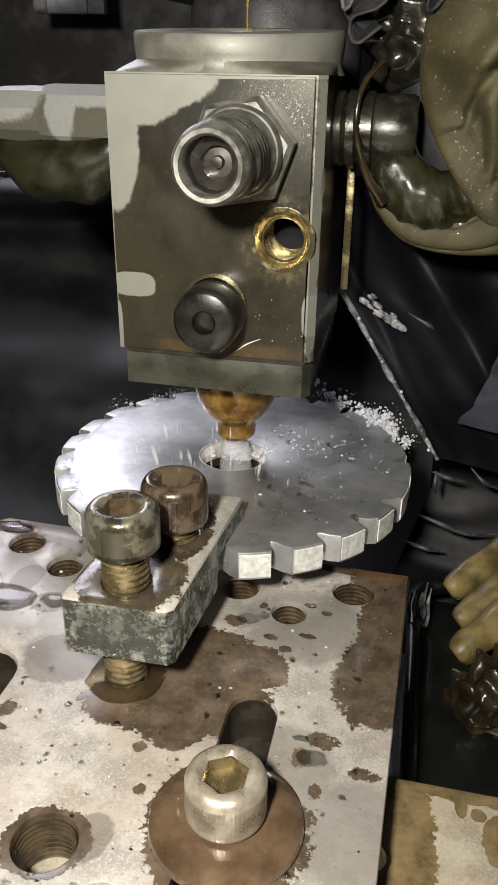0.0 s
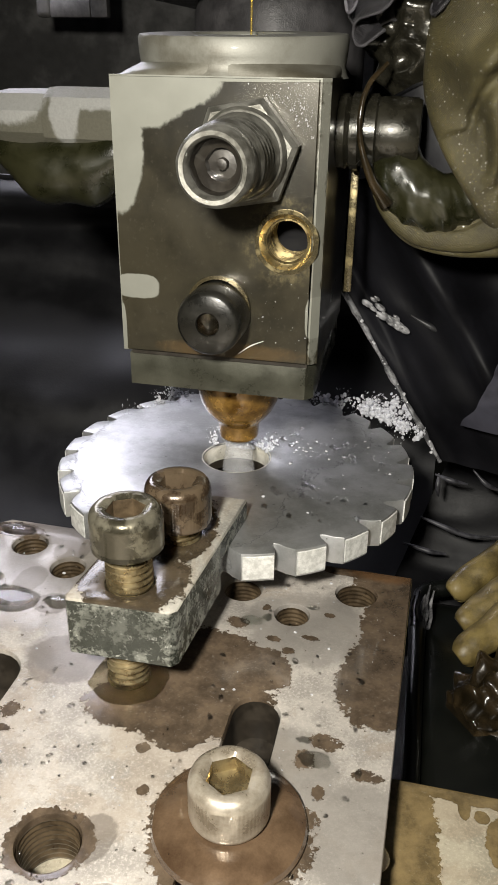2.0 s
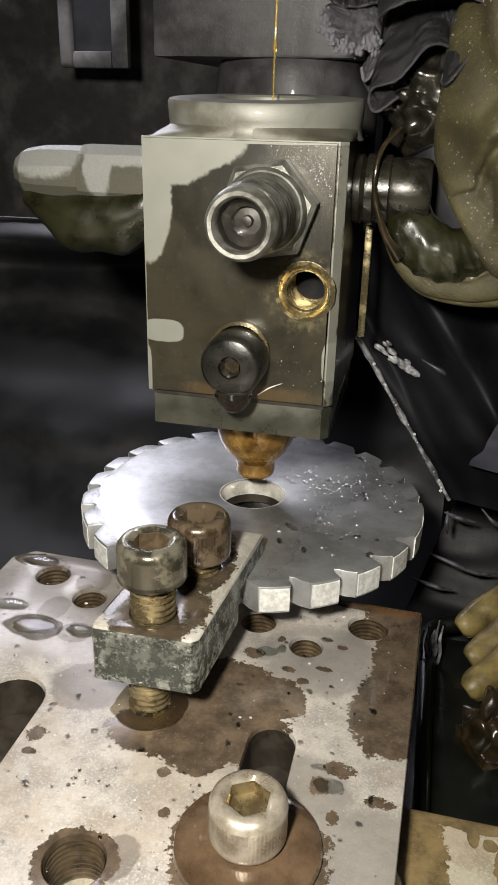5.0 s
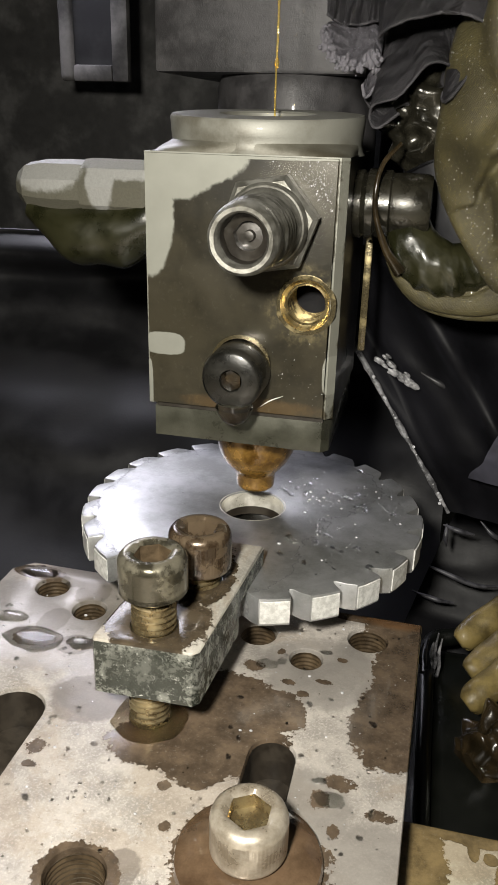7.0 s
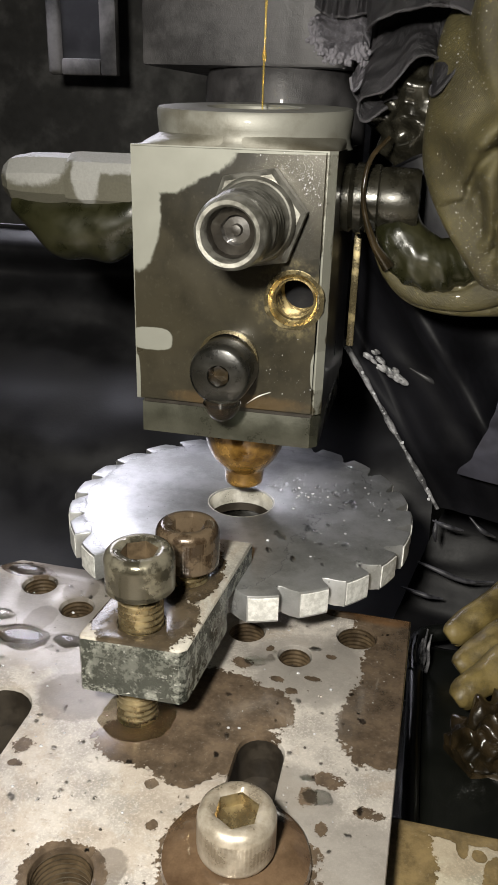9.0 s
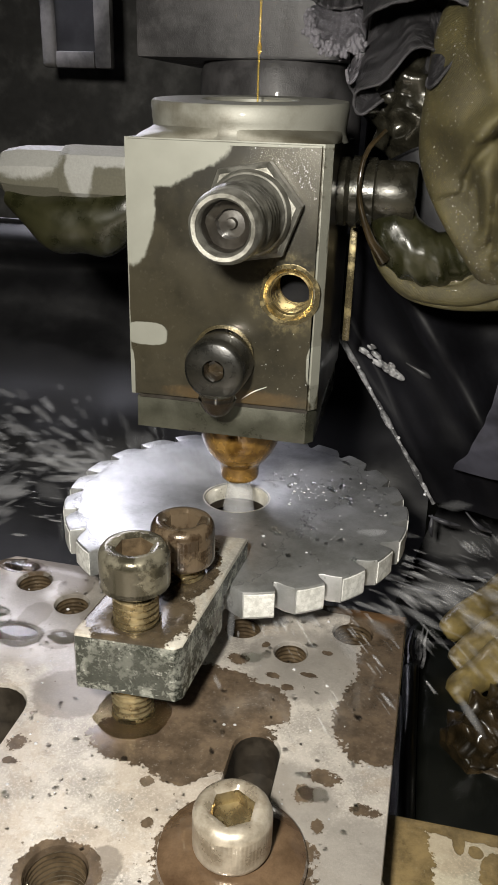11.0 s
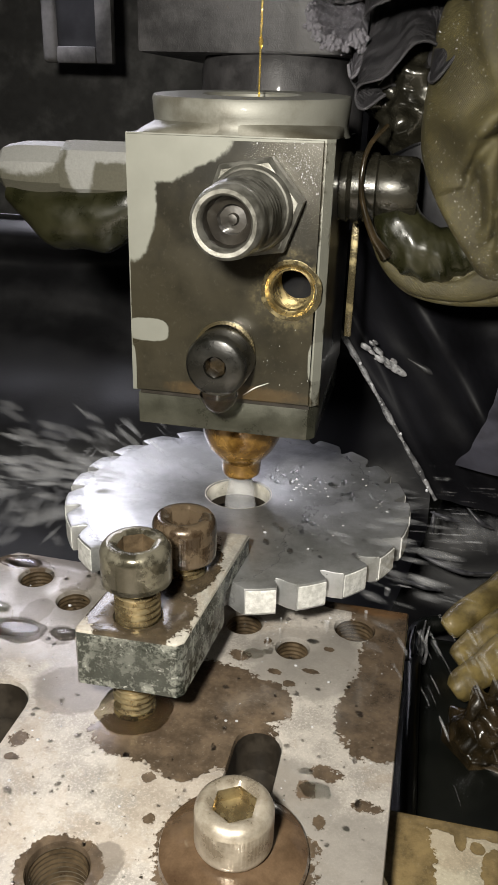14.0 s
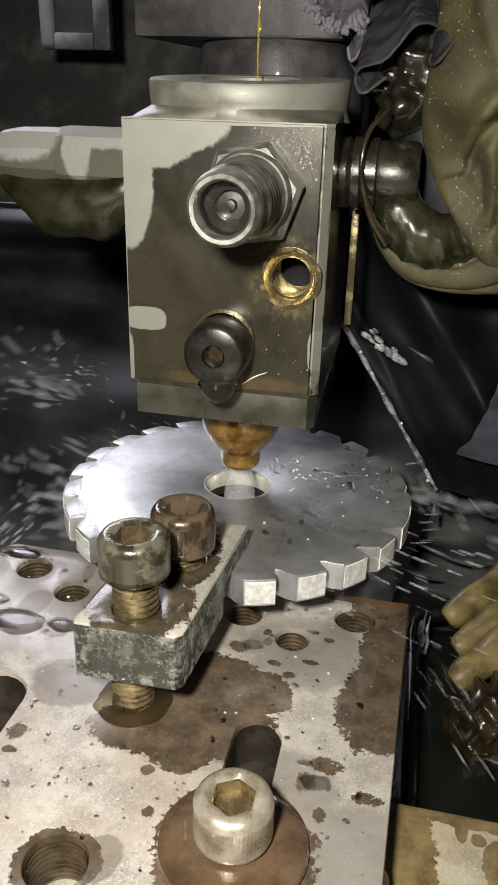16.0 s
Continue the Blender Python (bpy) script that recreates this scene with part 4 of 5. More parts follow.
def ruffled_rag():
    t = thing("ruffled_rag", (0.045, 0.0, 0.215), "crumpled oily black rag with a frilled edge", "rag")

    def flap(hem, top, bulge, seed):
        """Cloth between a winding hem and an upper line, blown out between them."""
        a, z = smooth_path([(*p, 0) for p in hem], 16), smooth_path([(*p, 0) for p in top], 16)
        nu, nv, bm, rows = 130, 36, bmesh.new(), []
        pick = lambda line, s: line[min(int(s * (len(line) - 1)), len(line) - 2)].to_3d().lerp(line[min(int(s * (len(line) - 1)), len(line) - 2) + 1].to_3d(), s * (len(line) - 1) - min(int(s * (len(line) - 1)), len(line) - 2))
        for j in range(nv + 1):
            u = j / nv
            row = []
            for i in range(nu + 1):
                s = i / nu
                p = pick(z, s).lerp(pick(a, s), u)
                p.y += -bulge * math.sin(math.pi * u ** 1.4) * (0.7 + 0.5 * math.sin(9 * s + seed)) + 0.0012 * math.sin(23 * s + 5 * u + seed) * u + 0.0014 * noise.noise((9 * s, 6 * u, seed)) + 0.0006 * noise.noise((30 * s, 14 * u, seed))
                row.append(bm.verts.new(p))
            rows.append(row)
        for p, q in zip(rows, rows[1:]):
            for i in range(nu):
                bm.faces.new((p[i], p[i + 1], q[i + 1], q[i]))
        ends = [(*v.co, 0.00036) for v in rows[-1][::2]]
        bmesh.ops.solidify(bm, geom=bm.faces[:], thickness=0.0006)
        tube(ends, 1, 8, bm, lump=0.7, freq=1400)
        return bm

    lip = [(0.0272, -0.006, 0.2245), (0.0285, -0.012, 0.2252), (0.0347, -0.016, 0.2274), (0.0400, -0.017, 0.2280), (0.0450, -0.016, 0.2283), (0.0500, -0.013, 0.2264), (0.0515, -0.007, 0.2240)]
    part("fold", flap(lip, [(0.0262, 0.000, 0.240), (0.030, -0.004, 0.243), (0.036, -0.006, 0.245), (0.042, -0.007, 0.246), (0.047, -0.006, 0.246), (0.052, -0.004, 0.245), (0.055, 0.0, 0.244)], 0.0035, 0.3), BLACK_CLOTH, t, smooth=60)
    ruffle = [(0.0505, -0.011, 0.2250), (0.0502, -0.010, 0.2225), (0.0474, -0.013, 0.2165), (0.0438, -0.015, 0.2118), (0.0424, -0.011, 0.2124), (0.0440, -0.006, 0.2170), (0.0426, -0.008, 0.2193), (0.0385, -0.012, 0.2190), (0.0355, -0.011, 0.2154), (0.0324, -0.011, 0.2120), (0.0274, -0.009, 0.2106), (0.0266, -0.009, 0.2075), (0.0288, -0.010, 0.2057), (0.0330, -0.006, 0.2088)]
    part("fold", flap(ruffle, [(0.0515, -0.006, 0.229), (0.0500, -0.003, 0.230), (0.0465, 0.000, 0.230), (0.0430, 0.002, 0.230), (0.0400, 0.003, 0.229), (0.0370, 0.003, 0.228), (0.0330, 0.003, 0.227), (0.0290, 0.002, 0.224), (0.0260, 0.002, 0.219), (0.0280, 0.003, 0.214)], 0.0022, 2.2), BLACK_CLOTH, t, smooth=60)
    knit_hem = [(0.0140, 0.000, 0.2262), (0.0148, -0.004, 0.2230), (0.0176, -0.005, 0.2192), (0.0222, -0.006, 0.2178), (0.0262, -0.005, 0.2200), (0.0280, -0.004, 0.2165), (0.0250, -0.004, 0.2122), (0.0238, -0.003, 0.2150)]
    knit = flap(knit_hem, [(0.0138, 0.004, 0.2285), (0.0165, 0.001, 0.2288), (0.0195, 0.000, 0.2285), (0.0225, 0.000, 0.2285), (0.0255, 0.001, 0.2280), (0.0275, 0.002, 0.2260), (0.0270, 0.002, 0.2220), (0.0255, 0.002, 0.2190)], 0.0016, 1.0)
    fray = random.Random(8)
    tufts = []
    for k in range(170):
        i = fray.random() * 4.6
        a, b, f = Vector(knit_hem[int(i)]), Vector(knit_hem[int(i) + 1]), i % 1
        r = fray.uniform(0.0002, 0.0006)
        tufts.append(Matrix.Translation(a.lerp(b, f) + Vector((fray.gauss(0, 0.0006), fray.gauss(0, 0.0006) - 0.0005, fray.gauss(0.0006, 0.0010)))) @ Matrix.Diagonal((r, r, r * fray.uniform(0.8, 1.8), 1)))
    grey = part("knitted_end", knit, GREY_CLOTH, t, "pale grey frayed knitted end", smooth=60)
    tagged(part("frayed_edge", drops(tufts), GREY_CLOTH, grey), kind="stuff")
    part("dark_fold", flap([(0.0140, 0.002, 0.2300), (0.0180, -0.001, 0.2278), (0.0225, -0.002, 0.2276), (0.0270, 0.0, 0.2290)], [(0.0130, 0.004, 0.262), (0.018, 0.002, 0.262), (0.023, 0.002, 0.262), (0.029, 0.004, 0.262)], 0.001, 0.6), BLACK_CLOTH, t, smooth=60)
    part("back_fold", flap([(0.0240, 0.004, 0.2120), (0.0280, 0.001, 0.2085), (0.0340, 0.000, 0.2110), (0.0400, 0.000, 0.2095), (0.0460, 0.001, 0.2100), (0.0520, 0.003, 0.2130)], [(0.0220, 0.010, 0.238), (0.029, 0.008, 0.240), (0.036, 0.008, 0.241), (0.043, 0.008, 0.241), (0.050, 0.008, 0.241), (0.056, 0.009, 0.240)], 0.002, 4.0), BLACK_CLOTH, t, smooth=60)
    part("wet_wad", tube([(0.036, 0.008, 0.216, 0.0085), (0.038, 0.006, 0.209, 0.0095), (0.040, 0.005, 0.203, 0.0085), (0.042, 0.004, 0.198, 0.0060)], 22, 80, lump=0.42, freq=230), PIPE, t, "wet shining crumpled wad")


def machine_head():
    t = thing("grinder_spindle", (-0.005, 0.10, 0.22), "dark grey cast grinder head", "machine head")
    part("head_casting", box((-0.0505, 0.062, 0.2200), (0.030, 0.150, 0.40), 0.0012), GREYBOX, t)
    part("spindle_nose", lathe([(0.0, 0.190), (0.0265, 0.190), (0.0280, 0.192), (0.0280, 0.2160), (0.0265, 0.2205), (0.0, 0.2205)], (-0.0080, 0.090, 0), seg=56), GREYBOX, t)
    f = thing("cover_frame", (-0.21, 0.40, 0.90), "grey smeared frame of a machine cover", "cover")
    part("frame_side", box((-0.247, 0.400, 0.2285), (-0.236, 0.408, 0.90), 0.004, 3), SMEAR, f)
    part("frame_side", box((-0.205, 0.400, 0.2285), (-0.192, 0.408, 0.90), 0.002), SMEAR, f)
    part("frame_bottom", box((-0.236, 0.400, 0.2285), (-0.205, 0.408, 0.2400), 0.002), SMEAR, f)
    part("frame_fill", box((-0.236, 0.404, 0.2400), (-0.205, 0.407, 0.90), 0.0), DARK, f)
    single("back_panel", box((-0.55, 0.62, -0.03), (-0.02, 0.635, 0.36), 0.001), DUSTY, "black panel smeared with grey dust", "panel")


def tarp():
    """Black plastic sheets hung round the cutter."""
    def left(s, u):
        ridge = 0.016 * math.exp(-((u - 0.93 - 0.03 * s) / 0.05) ** 2) * (1 - 0.3 * s)
        return (0, -ridge + 0.012 * noise.noise((3 * s, 5 * u, 1)) + 0.005 * noise.noise((9 * s, 12 * u, 2)) - 0.20 * (1 - u) ** 2.2, 0)

    bm = sheet((-0.34, 0.150, -0.02), (0.40, 0.01, 0), (0, 0.03, 0.168), 110, 90, left)
    lt = thing("hanging_tarp", (-0.14, 0.15, -0.02), "black wet plastic sheet hanging in folds", "tarp", "tarps")
    part("sheet", bm, TARP, lt, smooth=80)
    edge_row = [Vector((-0.34, 0.150, -0.02)) + Vector((0.40, 0.01, 0)) * s + Vector((0, 0.03, 0.168)) + Vector(left(s, 1.0)) for s in [k / 24 for k in range(25)]]
    part("hem", tube([(*p, 0.0013) for p in edge_row], 3, 10, lump=0.3, freq=120), TARP, lt, "rolled upper hem")

    edge = lambda u: Vector((0.0060, 0.036, 0.1690)).lerp(Vector((0.0580, 0.030, 0.0915)), u)

    def draped(nu=90, nv=80):
        """The upper sheet: its left hem slants down to a corner."""
        bm = bmesh.new()
        rows = []
        for j in range(nv + 1):
            u = j / nv
            a, far = edge(u), Vector((0.26, 0.01, 0.24 - 0.165 * u))
            row = []
            for i in range(nu + 1):
                s = i / nu
                p = a.lerp(far, s ** 1.3)
                crease = 0.0035 * math.exp(-((s - 0.055) / 0.018) ** 2) * (1 - u) - 0.006 * math.exp(-((s - 0.16 - 0.1 * u) / 0.03) ** 2)
                p.y += crease * 1.5 + 0.014 * noise.noise((3 * s, 2 * u, 7)) * min(1, 6 * s) + 0.0035 * noise.noise((16 * s, 5 * u, 3)) * min(1, 8 * s)
                row.append(bm.verts.new(p))
            rows.append(row)
        for a, b in zip(rows, rows[1:]):
            for i in range(nu):
                bm.faces.new((a[i], a[i + 1], b[i + 1], b[i]))
        return bm

    t = thing("draped_tarp", (0.06, 0.03, 0.09), "black wet plastic sheet with a shining slanted hem", "tarp", "tarps")
    part("sheet", draped(), BLACK_TARP, t, smooth=80)
    # highlights along hem and creases are put in as lighter coloured parts
    part("hem", tube([(*(edge(u) + Vector((0, -0.0012, 0))), 0.0008 + 0.0003 * math.sin(31 * u)) for u in (0, 0.15, 0.3, 0.42, 0.5, 0.58, 0.66, 0.74, 0.82, 0.9, 0.96, 1.0)], 8, 12, lump=0.45, freq=420), HEM, t, "rolled hem painted grey as a highlight")
    rng, wet = random.Random(3), []
    for k in range(38):
        u = rng.random()
        p = Vector((0.0310, 0.0255, 0.1415)).lerp(Vector((0.0440, 0.0255, 0.1330)), u) + Vector((rng.gauss(0, 0.0005), 0, rng.gauss(0, 0.0009)))
        r = rng.uniform(0.0002, 0.0009)
        wet.append(Matrix.Translation(p) @ Matrix.Rotation(0.6, 4, "Y") @ Matrix.Diagonal((r * 2.2, r * 0.6, r, 1)))
    tagged(part("wet_crease", drops(wet), HEM, t, "wet drops painted grey as glints along a crease"), kind="stuff")
    wet = []
    for k in range(16):
        p, r = edge(rng.uniform(0.45, 1.0)) + Vector((rng.gauss(0, 0.0004), -0.0018, rng.gauss(0, 0.0005))), rng.uniform(0.0002, 0.0006)
        wet.append(Matrix.Translation(p) @ Matrix.Diagonal((r, r, r, 1)))
    tagged(part("hem_dew", drops(wet), GLINT, t, "whitish drops painted as glints on the hem"), kind="stuff")
    ridge = bmesh.new()
    tube([(0.0445, 0.0260, 0.1380, 0.0002), (0.0500, 0.0250, 0.1355, 0.0009), (0.0560, 0.0260, 0.1325, 0.0002)], 8, 12, ridge, lump=0.3, freq=200)
    part("crease", ridge, TARP, t, "raised crease in a lighter black, painted as a soft glint")
    # added sheet whose colour stands for a softly lit area of tarp
    blue = thing("lit_tarp_patch", (0.066, 0.0, 0.112), "blue-grey sheet added for the lit patch of the tarp", "plastic sheet", "tarps")
    lean = lambda s, u: ((1 - s) * (0.0035 * math.sin(3 * u) + 0.001 * noise.noise((0, 9 * u, 2))), -0.004 * math.sin(2.5 * s) + 0.020 * (1 - u) ** 2 + 0.003 * noise.noise((4 * s, 4 * u, 9)), 0)
    part("sheet", sheet((0.0615, -0.004, 0.110), (0.09, -0.01, 0.0), (0.0048, -0.002, 0.048), 40, 50, lean), LIT_TARP, blue, smooth=80)

    def low(s, u):
        return ((-0.03 + 0.045 * u) * (1 - s), 0.007 * noise.noise((4 * s, 7 * u, 11)) + 0.0016 * noise.noise((9 * s, 20 * u, 5)) - 0.05 * (1 - u) ** 2, 0)

    ground = thing("low_tarp", (0.10, 0.062, -0.02), "black wet plastic sheet lying in wrinkles", "tarp", "tarps")
    part("sheet", sheet((0.060, 0.062, -0.02), (0.24, -0.015, 0), (0.0, 0.01, 0.130), 90, 70, low), BLACK_TARP, ground, smooth=80)
    # streaks of sheen, added as thin grey tubes before the sheet
    for row in ([(0.0575, 0.0390, 0.0818, 0.0003), (0.0627, 0.0368, 0.0813, 0.0008), (0.0680, 0.0390, 0.0795, 0.0003)],
                [(0.0691, 0.0390, 0.0850, 0.0003), (0.0736, 0.0368, 0.0814, 0.0008), (0.0783, 0.0390, 0.0785, 0.0003)],
                [(0.0543, 0.0390, 0.0653, 0.0003), (0.0611, 0.0368, 0.0642, 0.0008), (0.0708, 0.0368, 0.0614, 0.0008), (0.0804, 0.0390, 0.0614, 0.0003)],
                [(0.0497, 0.0390, 0.0543, 0.0003), (0.0585, 0.0368, 0.0535, 0.0008), (0.0644, 0.0390, 0.0518, 0.0003)],
                [(0.0586, 0.0390, 0.0823, 0.0003), (0.0587, 0.0368, 0.0781, 0.0008), (0.0594, 0.0390, 0.0739, 0.0003)]):
        part("sheen_streak", tube(row, 10, 12, lump=0.35, freq=200), SHEEN, ground, "thin grey tube painted as a streak of sheen")


def yellow_folds():
    t = thing("yellow_sleeve", (0.085, 0.01, 0.045), "stained yellow rubber sleeve lying in folds", "rubber sleeve")
    for k in range(3):
        x, y, z = (0.0672, 0.0700, 0.0690)[k], 0.0215 - 0.0152 * k, (0.0500, 0.0497, 0.0500)[k]
        bm = tube([(x - 0.0010, y - 0.0008, z - 0.0010, 0.0026), (x + 0.0004, y, z, 0.0040), (x + 0.0030, y + 0.0025, z + 0.0006, 0.0047), (x + 0.0120, y + 0.0110, z + 0.0040, 0.0056), (x + 0.0280, y + 0.0250, z + 0.0100, 0.0066), (x + 0.0500, y + 0.0440, z + 0.0170, 0.0070)], 10, 32, lump=0.16, freq=150)
        part("fold", bm, YELLOW, t)
    part("cuff", tube([(0.0700, -0.026, 0.040, 0.006), (0.0780, -0.020, 0.042, 0.011), (0.0950, -0.012, 0.045, 0.014), (0.1200, -0.004, 0.048, 0.014)], 20, 80, lump=0.5, freq=260), MUCK, t, "wet dark brown crumpled cuff")


def plastic_tub():
    t = thing("plastic_tub", (0.08, -0.02, 0.0), "dark green glossy plastic tub beside the fixture", "tub")
    part("tub_body", box((0.0575, -0.062, -0.03), (0.135, 0.030, 0.040), 0.006, 4), BOTTLE, t)
    part("rim", tube([(0.0575, -0.055, 0.041, 0.0022), (0.0570, -0.01, 0.042, 0.0024), (0.0575, 0.024, 0.043, 0.0030), (0.066, 0.031, 0.044, 0.0030)], 8, 12), BOTTLE, t, "shining rounded rim")
    # upright highlights at the rim, added as lumpy grey tubes
    film = bmesh.new()
    for k, (x, y, top) in enumerate(((0.0545, 0.0085, 0.0545), (0.0560, 0.0092, 0.0560), (0.0578, 0.0110, 0.0535), (0.0590, 0.0120, 0.0565), (0.0603, 0.0115, 0.0550))):
        tube([(x, y, 0.041, 0.0006), (x + 0.0004, y - 0.0006, 0.046, 0.0005), (x - 0.0002, y - 0.0002, 0.050, 0.0005), (x + 0.0003, y + 0.0008, top, 0.0003)], 8, 12, film, lump=0.5, freq=420)
    part("rim_highlights", film, HEM, t, "crumpled grey tubes painted as highlights at the rim")


wrapped_hose()
ruffled_rag()
machine_head()
tarp()
yellow_folds()
plastic_tub()


# ---- liquids ----
def beads():
    """Water beads lying on the plate, the clamp and the cutter."""
    rng = random.Random(5)
    for name, top, spread, n, big, label in (
        ("plate_beads", ZP, lambda: (rng.uniform(-0.062, 0.048), rng.uniform(-0.125, -0.022)), 430, 0.0009, "clear water beads lying on the plate"),
        ("cutter_beads", 0.1000, lambda: (lambda a, r: (r * math.cos(a), r * math.sin(a)))(rng.uniform(-1.1, 1.2), rng.uniform(0.014, 0.046)), 90, 0.0013, "tiny water beads lying on the cutter"),
    ):
        rows = []
        for k in range(n):
            x, y = spread()
            if top < 0.09 and ((-0.018 < x < 0.011 and -0.082 < y < -0.03) or (x - 0.0237) ** 2 + (y + 0.1028) ** 2 < 0.0002 or (abs(x - 0.0226) < 0.006 and y < -0.069) or (abs(x + 0.0386) < 0.0085 and y < -0.068)):
                continue
            r = big * (0.25 + 0.75 * rng.random() ** 3)
            e, q = rng.uniform(0.8, 1.5), rng.uniform(0, 3)
            rows.append(Matrix.Translation((x, y, top - 0.00005)) @ Matrix.Rotation(q, 4, "Z") @ Matrix.Diagonal((r * e, r / e ** 0.5, r * 0.75, 1)))
        bm = drops(rows)
        if top < 0.09:
            for x, y, rx, ry in ((-0.0463, -0.0516, 0.0080, 0.0050), (-0.0335, -0.0500, 0.0046, 0.0026), (-0.0570, -0.0440, 0.0050, 0.0027), (-0.0600, -0.0215, 0.0060, 0.0028), (0.0362, -0.0845, 0.0030, 0.0021), (0.0335, -0.0800, 0.0016, 0.0010), (0.0150, -0.0455, 0.0028, 0.0020), (0.0290, -0.0370, 0.0016, 0.0010), (0.0185, -0.0435, 0.0012, 0.0016)):
                rings = [(0, 0.0008)] + [(q, 0.0008 * (1 - q ** 3)) for q in (0.3, 0.55, 0.75, 0.88, 0.96, 1.0)]
                dome = lathe(rings, (0, 0, 0), seg=32, bm=None)
                for v in dome.verts:
                    a = math.atan2(v.co.y, v.co.x)
                    k = 1 + 0.22 * noise.noise((1.4 * math.cos(a) + 50 * x, 2 * math.sin(a), 90 * y))
                    v.co = Vector((x + v.co.x * rx * k, y + v.co.y * ry * k, top + v.co.z * min(1, rx / 0.004)))
                me = bpy.data.meshes.new("pool")
                dome.to_mesh(me)
                dome.free()
                bm.from_mesh(me)
        single(name, bm, WATER, label, "water beads", kind="stuff", smooth=80)


def glints():
    """Small whitish drops, painted as glints, on the plate and in a drift across the cutter."""
    rng, rows = random.Random(31), []
    for k in range(150):
        x, y = rng.uniform(-0.060, 0.050), rng.uniform(-0.122, -0.022)
        if (-0.019 < x < 0.012 and y > -0.083) or math.hypot(x - 0.0237, y + 0.1028) < 0.0145 or (abs(x - 0.0226) < 0.006 and y < -0.069) or (abs(x + 0.0386) < 0.008 and y < -0.068):
            continue
        r = 0.00012 + 0.00030 * rng.random() ** 2.5
        rows.append(Matrix.Translation((x, y, ZP)) @ Matrix.Diagonal((r * 1.2, r, r * 0.8, 1)))
    single("plate_glints", drops(rows), GLINT, "small whitish drops painted as glints on the plate", "water beads", kind="stuff", smooth=80)
    rows = []
    for k in range(75):
        x, y = (rng.gauss(0.020, 0.004), rng.gauss(0.010, 0.004)) if k < 30 else (rng.uniform(0.0, 0.044), rng.uniform(-0.030, 0.026))
        if 0.011 < math.hypot(x, y) < 0.046:
            r = 0.00012 + 0.00034 * rng.random() ** 2.5
            rows.append(Matrix.Translation((x, y, 0.1000)) @ Matrix.Diagonal((r * 1.2, r, r * 0.8, 1)))
    single("cutter_glints", drops(rows), GLINT, "small whitish drops painted as glints on the cutter", "water beads", kind="stuff", smooth=80)


def block_dew():
    """Fine drops on the block's face beside the union and at its lower corner."""
    rng, rows = random.Random(21), []
    for k in range(420):
        if k < 390:
            x, z = rng.gauss(0.0165, 0.0035), rng.gauss(0.1925, 0.0035)
        else:
            x, z = rng.uniform(0.006, 0.022), rng.uniform(0.141, 0.160)
        if not (-0.02 < x < 0.0222 and z < 0.199) or math.hypot(x - 0.0078, z - 0.185) < 0.0118 or math.hypot(x - 0.0016, z - 0.1501) < 0.008:
            continue
        r = 0.00005 + 0.00011 * rng.random() ** 3
        rows.append(Matrix.Translation((x, -0.02502, z)) @ Matrix.Diagonal((r, r * 0.5, r * rng.uniform(0.9, 1.5), 1)))
    single("block_dew", drops(rows), GLINT, "fine drops painted whitish as glints on the oiled block", "water beads", kind="stuff", smooth=80)


def stream():
    single("oil_stream", tube([(0.0022, 0.002, 0.199, 0.00022), (0.0021, 0.002, 0.215, 0.00026), (0.0023, 0.002, 0.240, 0.00030), (0.0022, 0.002, 0.33, 0.00036)], 8, 10, bm=lathe([(0, -0.0016), (0.0004, -0.0010), (0.00065, 0), (0.0004, 0.0010), (0, 0.0016)], (0.0022, 0.002, 0.2195), seg=16)), OIL, "thin golden thread of oil falling into the block", "oil stream", kind="stuff")


def edge_drip():
    single("oil_drip", tube([(0.0500, -0.0985, 0.0778, 0.0005), (0.0503, -0.0985, 0.0755, 0.0013), (0.0503, -0.0985, 0.0735, 0.0021), (0.0502, -0.0985, 0.0715, 0.0014), (0.0501, -0.0985, 0.0708, 0.0003)], 6, 20), WATER, "clear drip running down the plate's edge", "drip")


def drop():
    return single("hanging_drop", lathe([(0, -0.0024), (0.0016, -0.0021), (0.0030, -0.0010), (0.0040, 0.0006), (0.0046, 0.0022), (0.0040, 0.0034), (0, 0.0036)], (0, 0, 0), seg=28), WATER, "clear drop hanging under the black screw", "drop")


def spray(n, seed, mat, label, spread=0.5, long=5.0, thick=0.0004):
    """A burst of drops along +x, drawn out along their flight."""
    rng, rows = random.Random(seed), []
    for k in range(n):
        d, a, e = 0.008 + 0.046 * rng.random(), rng.gauss(0, spread * 0.5), rng.gauss(0.05, 0.13)
        r = thick * (0.25 + 0.75 * rng.random() ** 2.5)
        rows.append(Matrix.Rotation(a, 4, "Z") @ Matrix.Rotation(-e, 4, "Y") @ Matrix.Translation((d, 0, 0)) @ Matrix.Rotation(rng.gauss(0, 0.12), 4, "Y") @ Matrix.Diagonal((r * rng.uniform(1.2, long), r, r, 1)))
    return single("water_spray", drops(rows), mat, label, "water spray", "coolant spray", "stuff", smooth=80)


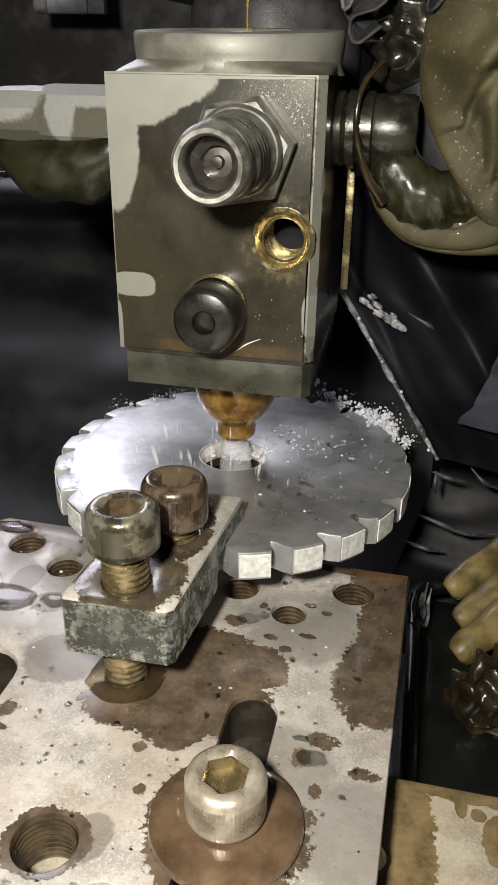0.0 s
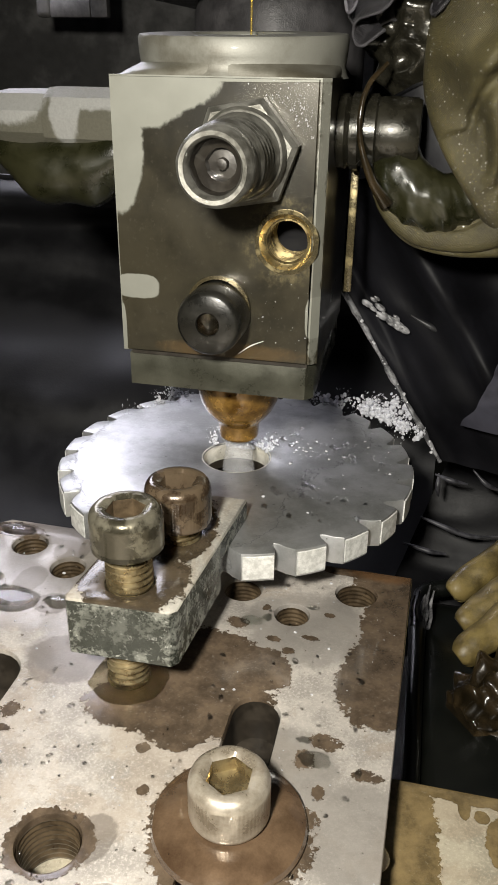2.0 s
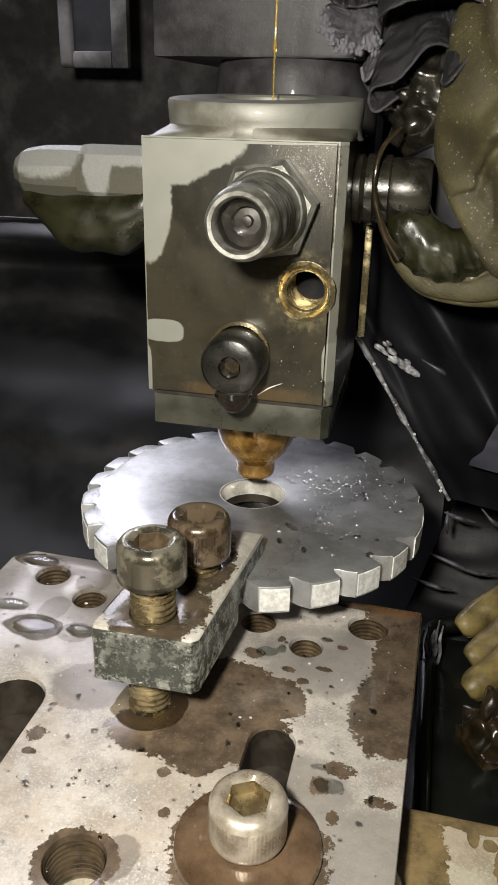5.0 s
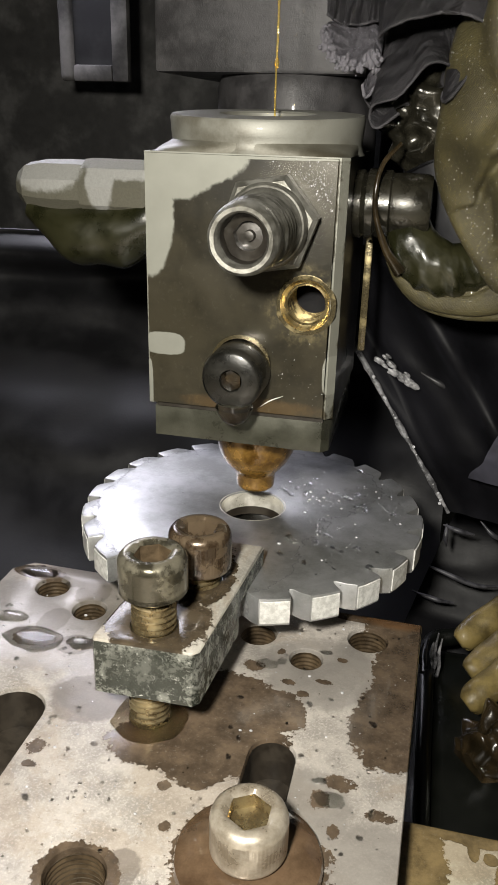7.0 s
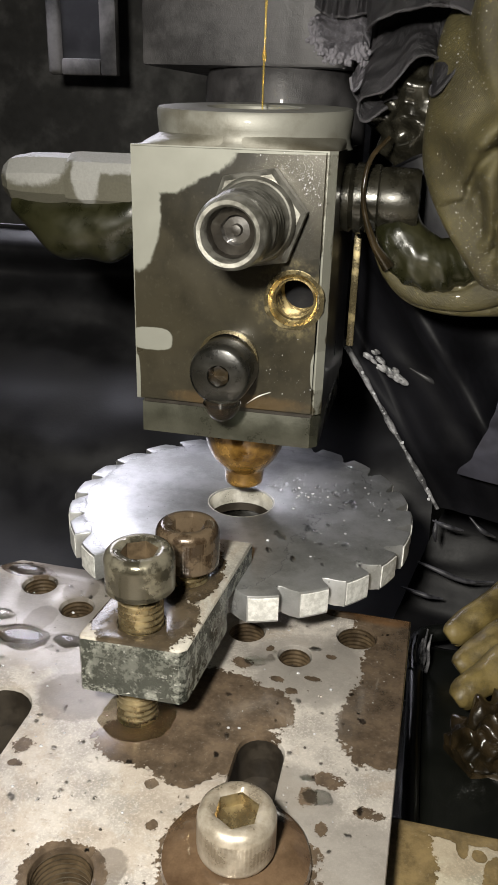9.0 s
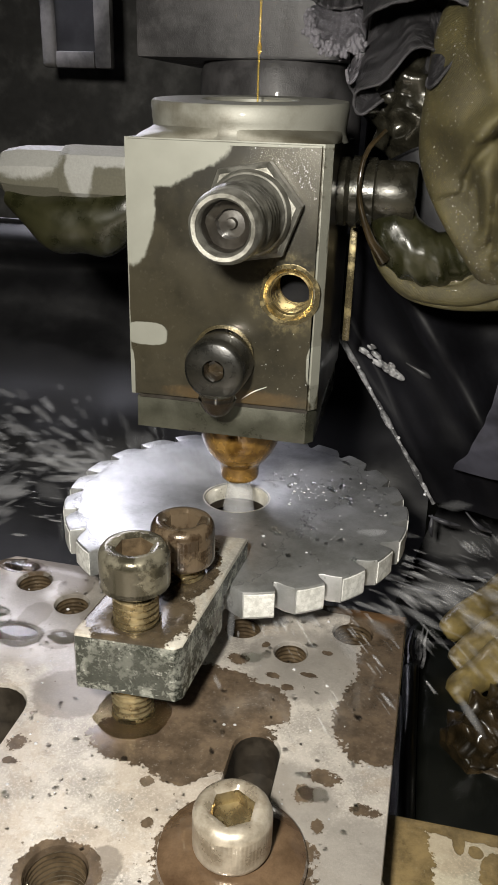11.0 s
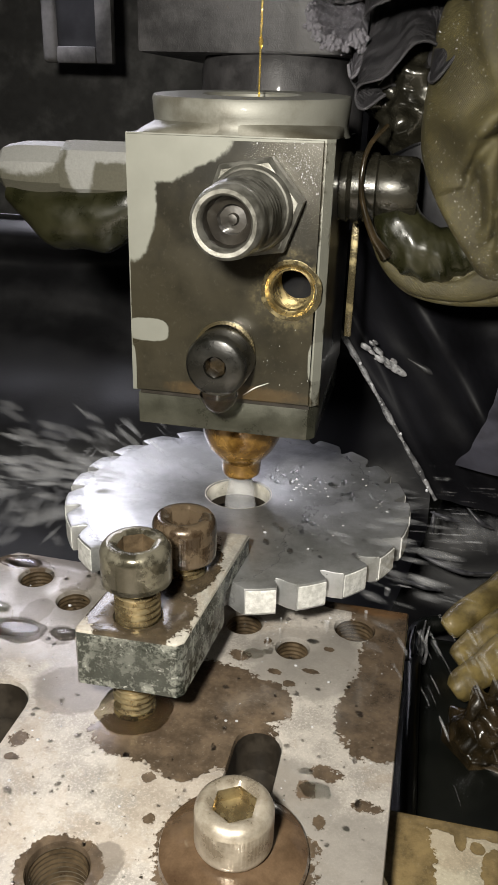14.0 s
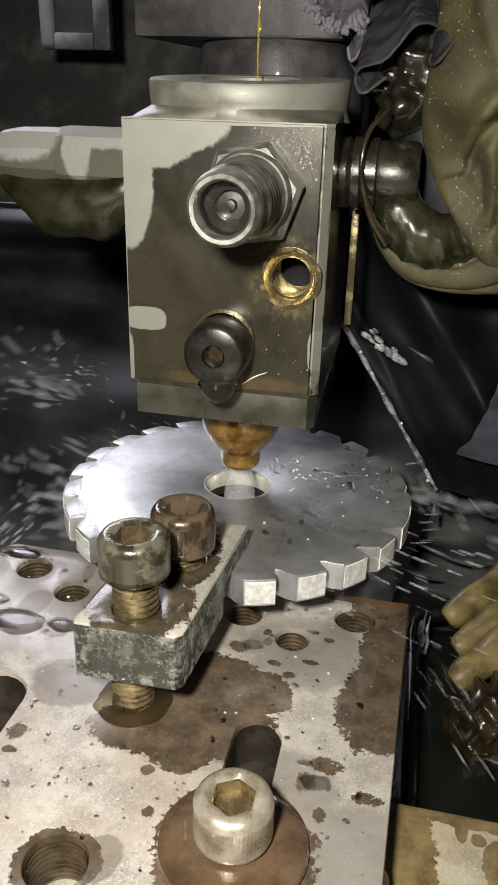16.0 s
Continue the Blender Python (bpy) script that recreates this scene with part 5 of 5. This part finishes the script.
def splash(seed, size):
    """A ragged cloud of foam and drops thrown up at the cutter's rim."""
    rng, rows = random.Random(seed), []
    for k in range(9):
        p, v = Vector((rng.gauss(0, size * 0.8), 0, 0)), Vector((rng.gauss(0, 0.8), rng.gauss(-0.3, 0.4), rng.uniform(0.5, 1.3))) * size
        for i in range(95):
            u = rng.random() ** 1.4
            puff = 0.05 + 0.16 * u
            q = p + v * u - Vector((0, 0, 0.75 * size * u * u)) + Vector((rng.gauss(0, puff), rng.gauss(0, puff), rng.gauss(0, puff))) * size
            r = size * (0.012 + 0.075 * rng.random() ** 3) * (1.1 - 0.75 * u)
            rows.append(Matrix.Translation(q) @ Matrix.Rotation(rng.uniform(0, 3), 4, "Y") @ Matrix.Diagonal((r, r, r * rng.uniform(0.8, 1.7), 1)))
    return single("water_splash", drops(rows), FOAM, "white froth thrown up at the cutter's rim", "splash", "coolant splashes", "stuff", smooth=80)


beads()
glints()
block_dew()
stream()
edge_drip()
DROP = drop()
JET = single("coolant_jet", tube([(0.0006, 0, -0.020, 0.0050), (0.0008, 0, -0.008, 0.0046), (0.0006, 0, -0.001, 0.0040), (0.0006, 0, 0.004, 0.0034)], 8, 28, lump=0.25, freq=260), JET_WATER, "milky coolant jet under the nozzle", "coolant jet", kind="stuff")


def tongue(x, freq, seed):
    """A ragged column of coolant that tips towards the front, with beads breaking off it."""
    rnd = random.Random(seed)
    bm = tube([(0, -0.001, -0.004, 0.0034), (-0.001, -0.006, 0.008, 0.0026), (x * 0.5, -0.013, 0.018, 0.0021), (x * 0.8, -0.021, 0.027, 0.0019), (x, -0.028, 0.033, 0.0007)], 10, 20, lump=1.0, freq=freq, flat=0.6)
    for k in range(46):
        s = rnd.random()
        at = Vector((x * s + rnd.gauss(0, 0.0022), -0.001 - 0.028 * s, 0.036 * s + rnd.gauss(0, 0.002)))
        bmesh.ops.create_icosphere(bm, subdivisions=1, radius=rnd.uniform(0.0002, 0.0007), matrix=Matrix.Translation(at))
    return single("coolant_tongue", bm, FROTH, "ragged tongue of coolant leaping from the cutter's bore", "coolant splash", kind="stuff")


TONGUES = [tongue(-0.0065, 300, 5), tongue(-0.002, 380, 6)]
SPURTS = [(spray(90, 70 + k, FOAM, "coolant drops leaping up from the cutter's bore", 0.35, 7.0), a, lean) for k, (a, lean) in enumerate(((200, 62), (300, 74), (250, 50)))]
BURSTS = [((spray(85, 20 + k, MIST, "grey streaks of coolant flung off the cutter", 0.8, 7.0, 0.0013) if k % 2 else spray(75, 20 + k, FLYING, "bright coolant drops flying off the cutter", 0.7, 3.5, 0.00042)), a, p) for k, (a, p) in enumerate(
    ((150, 0.0), (172, 0.13), (192, 0.31), (128, 0.22), (206, 0.42), (162, 0.38), (140, 0.48), (183, 0.05), (8, 0.05), (-22, 0.21), (-48, 0.34), (30, 0.42), (-8, 0.12), (-64, 0.27), (-34, 0.47), (18, 0.30), (-15, 0.40), (155, 0.26), (178, 0.18), (198, 0.07), (146, 0.35), (168, 0.46), (0, 0.33), (-28, 0.08), (-55, 0.16), (160, 0.11), (174, 0.29)))]
CROWNS = [(splash(40 + k, s), x, y, z, p) for k, (s, x, y, z, p) in enumerate(((0.011, 0.030, 0.040, 0.101, 0.0), (0.009, 0.042, 0.030, 0.100, 0.2), (0.007, -0.030, 0.034, 0.1, 0.1), (0.006, 0.0, 0.004, 0.1, 0.25)))]


def motions():
    """Coolant runs in bursts from 0 to 3 s and from 11 s on; between them it lies in the sump."""
    for k, (ob, angle, phase) in enumerate(BURSTS):
        rows, turn = [], pose(0, 0, 0, 0, 0, angle)
        h = (0.0, 0.022, 0.048)[k % 3] if angle > 90 else (0.0, -0.020, 0.014)[k % 3]
        at = lambda r, z, tip=0: turn @ pose(r, 0, z, 0, tip, 0)
        rows.append((0.0, at(0.01, -0.012)))
        t = 10.2 + phase
        rows.append((t - 0.1, at(0.01, -0.012)))
        path = []
        while t < 16.4:
            path += [(t, 0.000, 0.086, 0), (t + 0.12, 0.030, 0.088 + 0.5 * h, 2 - 400 * h), (t + 0.26, 0.068, 0.066 + h, 22 - 300 * h), (t + 0.36, 0.085, -0.010, 38), (t + 0.44, 0.01, -0.014, 0)]
            t += 0.52
        rows += [(p[0], at(*p[1:])) for p in path if p[0] < 15.98]
        # the last burst is cut short where it stands at the end
        a, b = [(p, q) for p, q in zip(path, path[1:]) if p[0] < 15.98 <= q[0]][0]
        s = (16.0 - a[0]) / (b[0] - a[0])
        rows.append((16.0, at(*(u + (v - u) * min(s, 1) for u, v in zip(a[1:], b[1:])))))
        walk(ob, rows)
    for ob, x, y, z, phase in CROWNS:
        a = math.degrees(math.atan2(y, x)) + 90
        rows, t, k = [(0.0, pose(x, y, z - 0.003, 0, 0, a))], 0.2 + phase, 0
        while t < 2.7:
            rows.append((t, pose(x * (1.0 + 0.05 * (k % 2)), y * (1.0 + 0.04 * (k % 3)), z + (0.0015 if k % 2 else -0.002), 0, 8 * (-1) ** k, a + 12 * (k % 3))))
            t, k = t + 0.22, k + 1
        rows += [(3.05, pose(x * 1.5, y * 1.5, 0.08, 0, 0, a)), (3.25, pose(x * 1.8, y * 1.8, -0.015, 0, 0, a)), (16.0, pose(x * 1.8, y * 1.8, -0.015, 0, 0, a))]
        walk(ob, rows)
    for k, (ob, a, lean) in enumerate(SPURTS):
        low, gone, rise = pose(0, 0, 0.060, 0, -lean, a), pose(0, 0, -0.11, 0, -lean, a), lambda d: pose(0, 0, 0.086, 0, -lean, a) @ pose(d, 0, 0)
        walk(ob, [(0.0, low), (0.12 + 0.06 * k, rise(0.0)), (0.30 + 0.06 * k, rise(0.016)), (0.50 + 0.05 * k, rise(0.024)), (0.75 + 0.05 * k, rise(-0.004)), (1.0, gone), (16.0, gone)])
    hid = pose(0, 0, -0.030)
    stand = lambda z, a=0: pose(0, 0, z, 0, 0, a)
    walk(TONGUES[0], [(0.0, hid), (0.14, stand(0.094, -14)), (0.26, stand(0.097, -8)), (0.38, hid), (0.86, hid), (0.98, stand(0.095, -12)), (1.04, stand(0.096, -14)), (1.16, hid), (2.34, hid), (2.46, stand(0.095)), (2.55, stand(0.098, 4)), (2.66, hid), (16.0, hid)])
    walk(TONGUES[1], [(0.0, hid), (0.22, hid), (0.34, stand(0.092, -45)), (0.46, stand(0.097, -54)), (0.56, stand(0.099, -58)), (0.70, hid), (2.68, hid), (2.78, stand(0.080, -10)), (2.84, stand(0.080, -12)), (2.96, hid), (16.0, hid)])
    on, off = pose(0, 0, 0.104), pose(0, 0, 0.150)
    walk(JET, [(0.0, on), (2.9, on), (3.15, off), (10.4, off), (10.6, on), (16.0, on)])
    hang, up = pose(0.0021, -0.0335, 0.1408), pose(0.0021, -0.0300, 0.1490)
    walk(DROP, [(0.0, up), (2.2, up), (3.3, hang), (16.0, hang)])


motions()
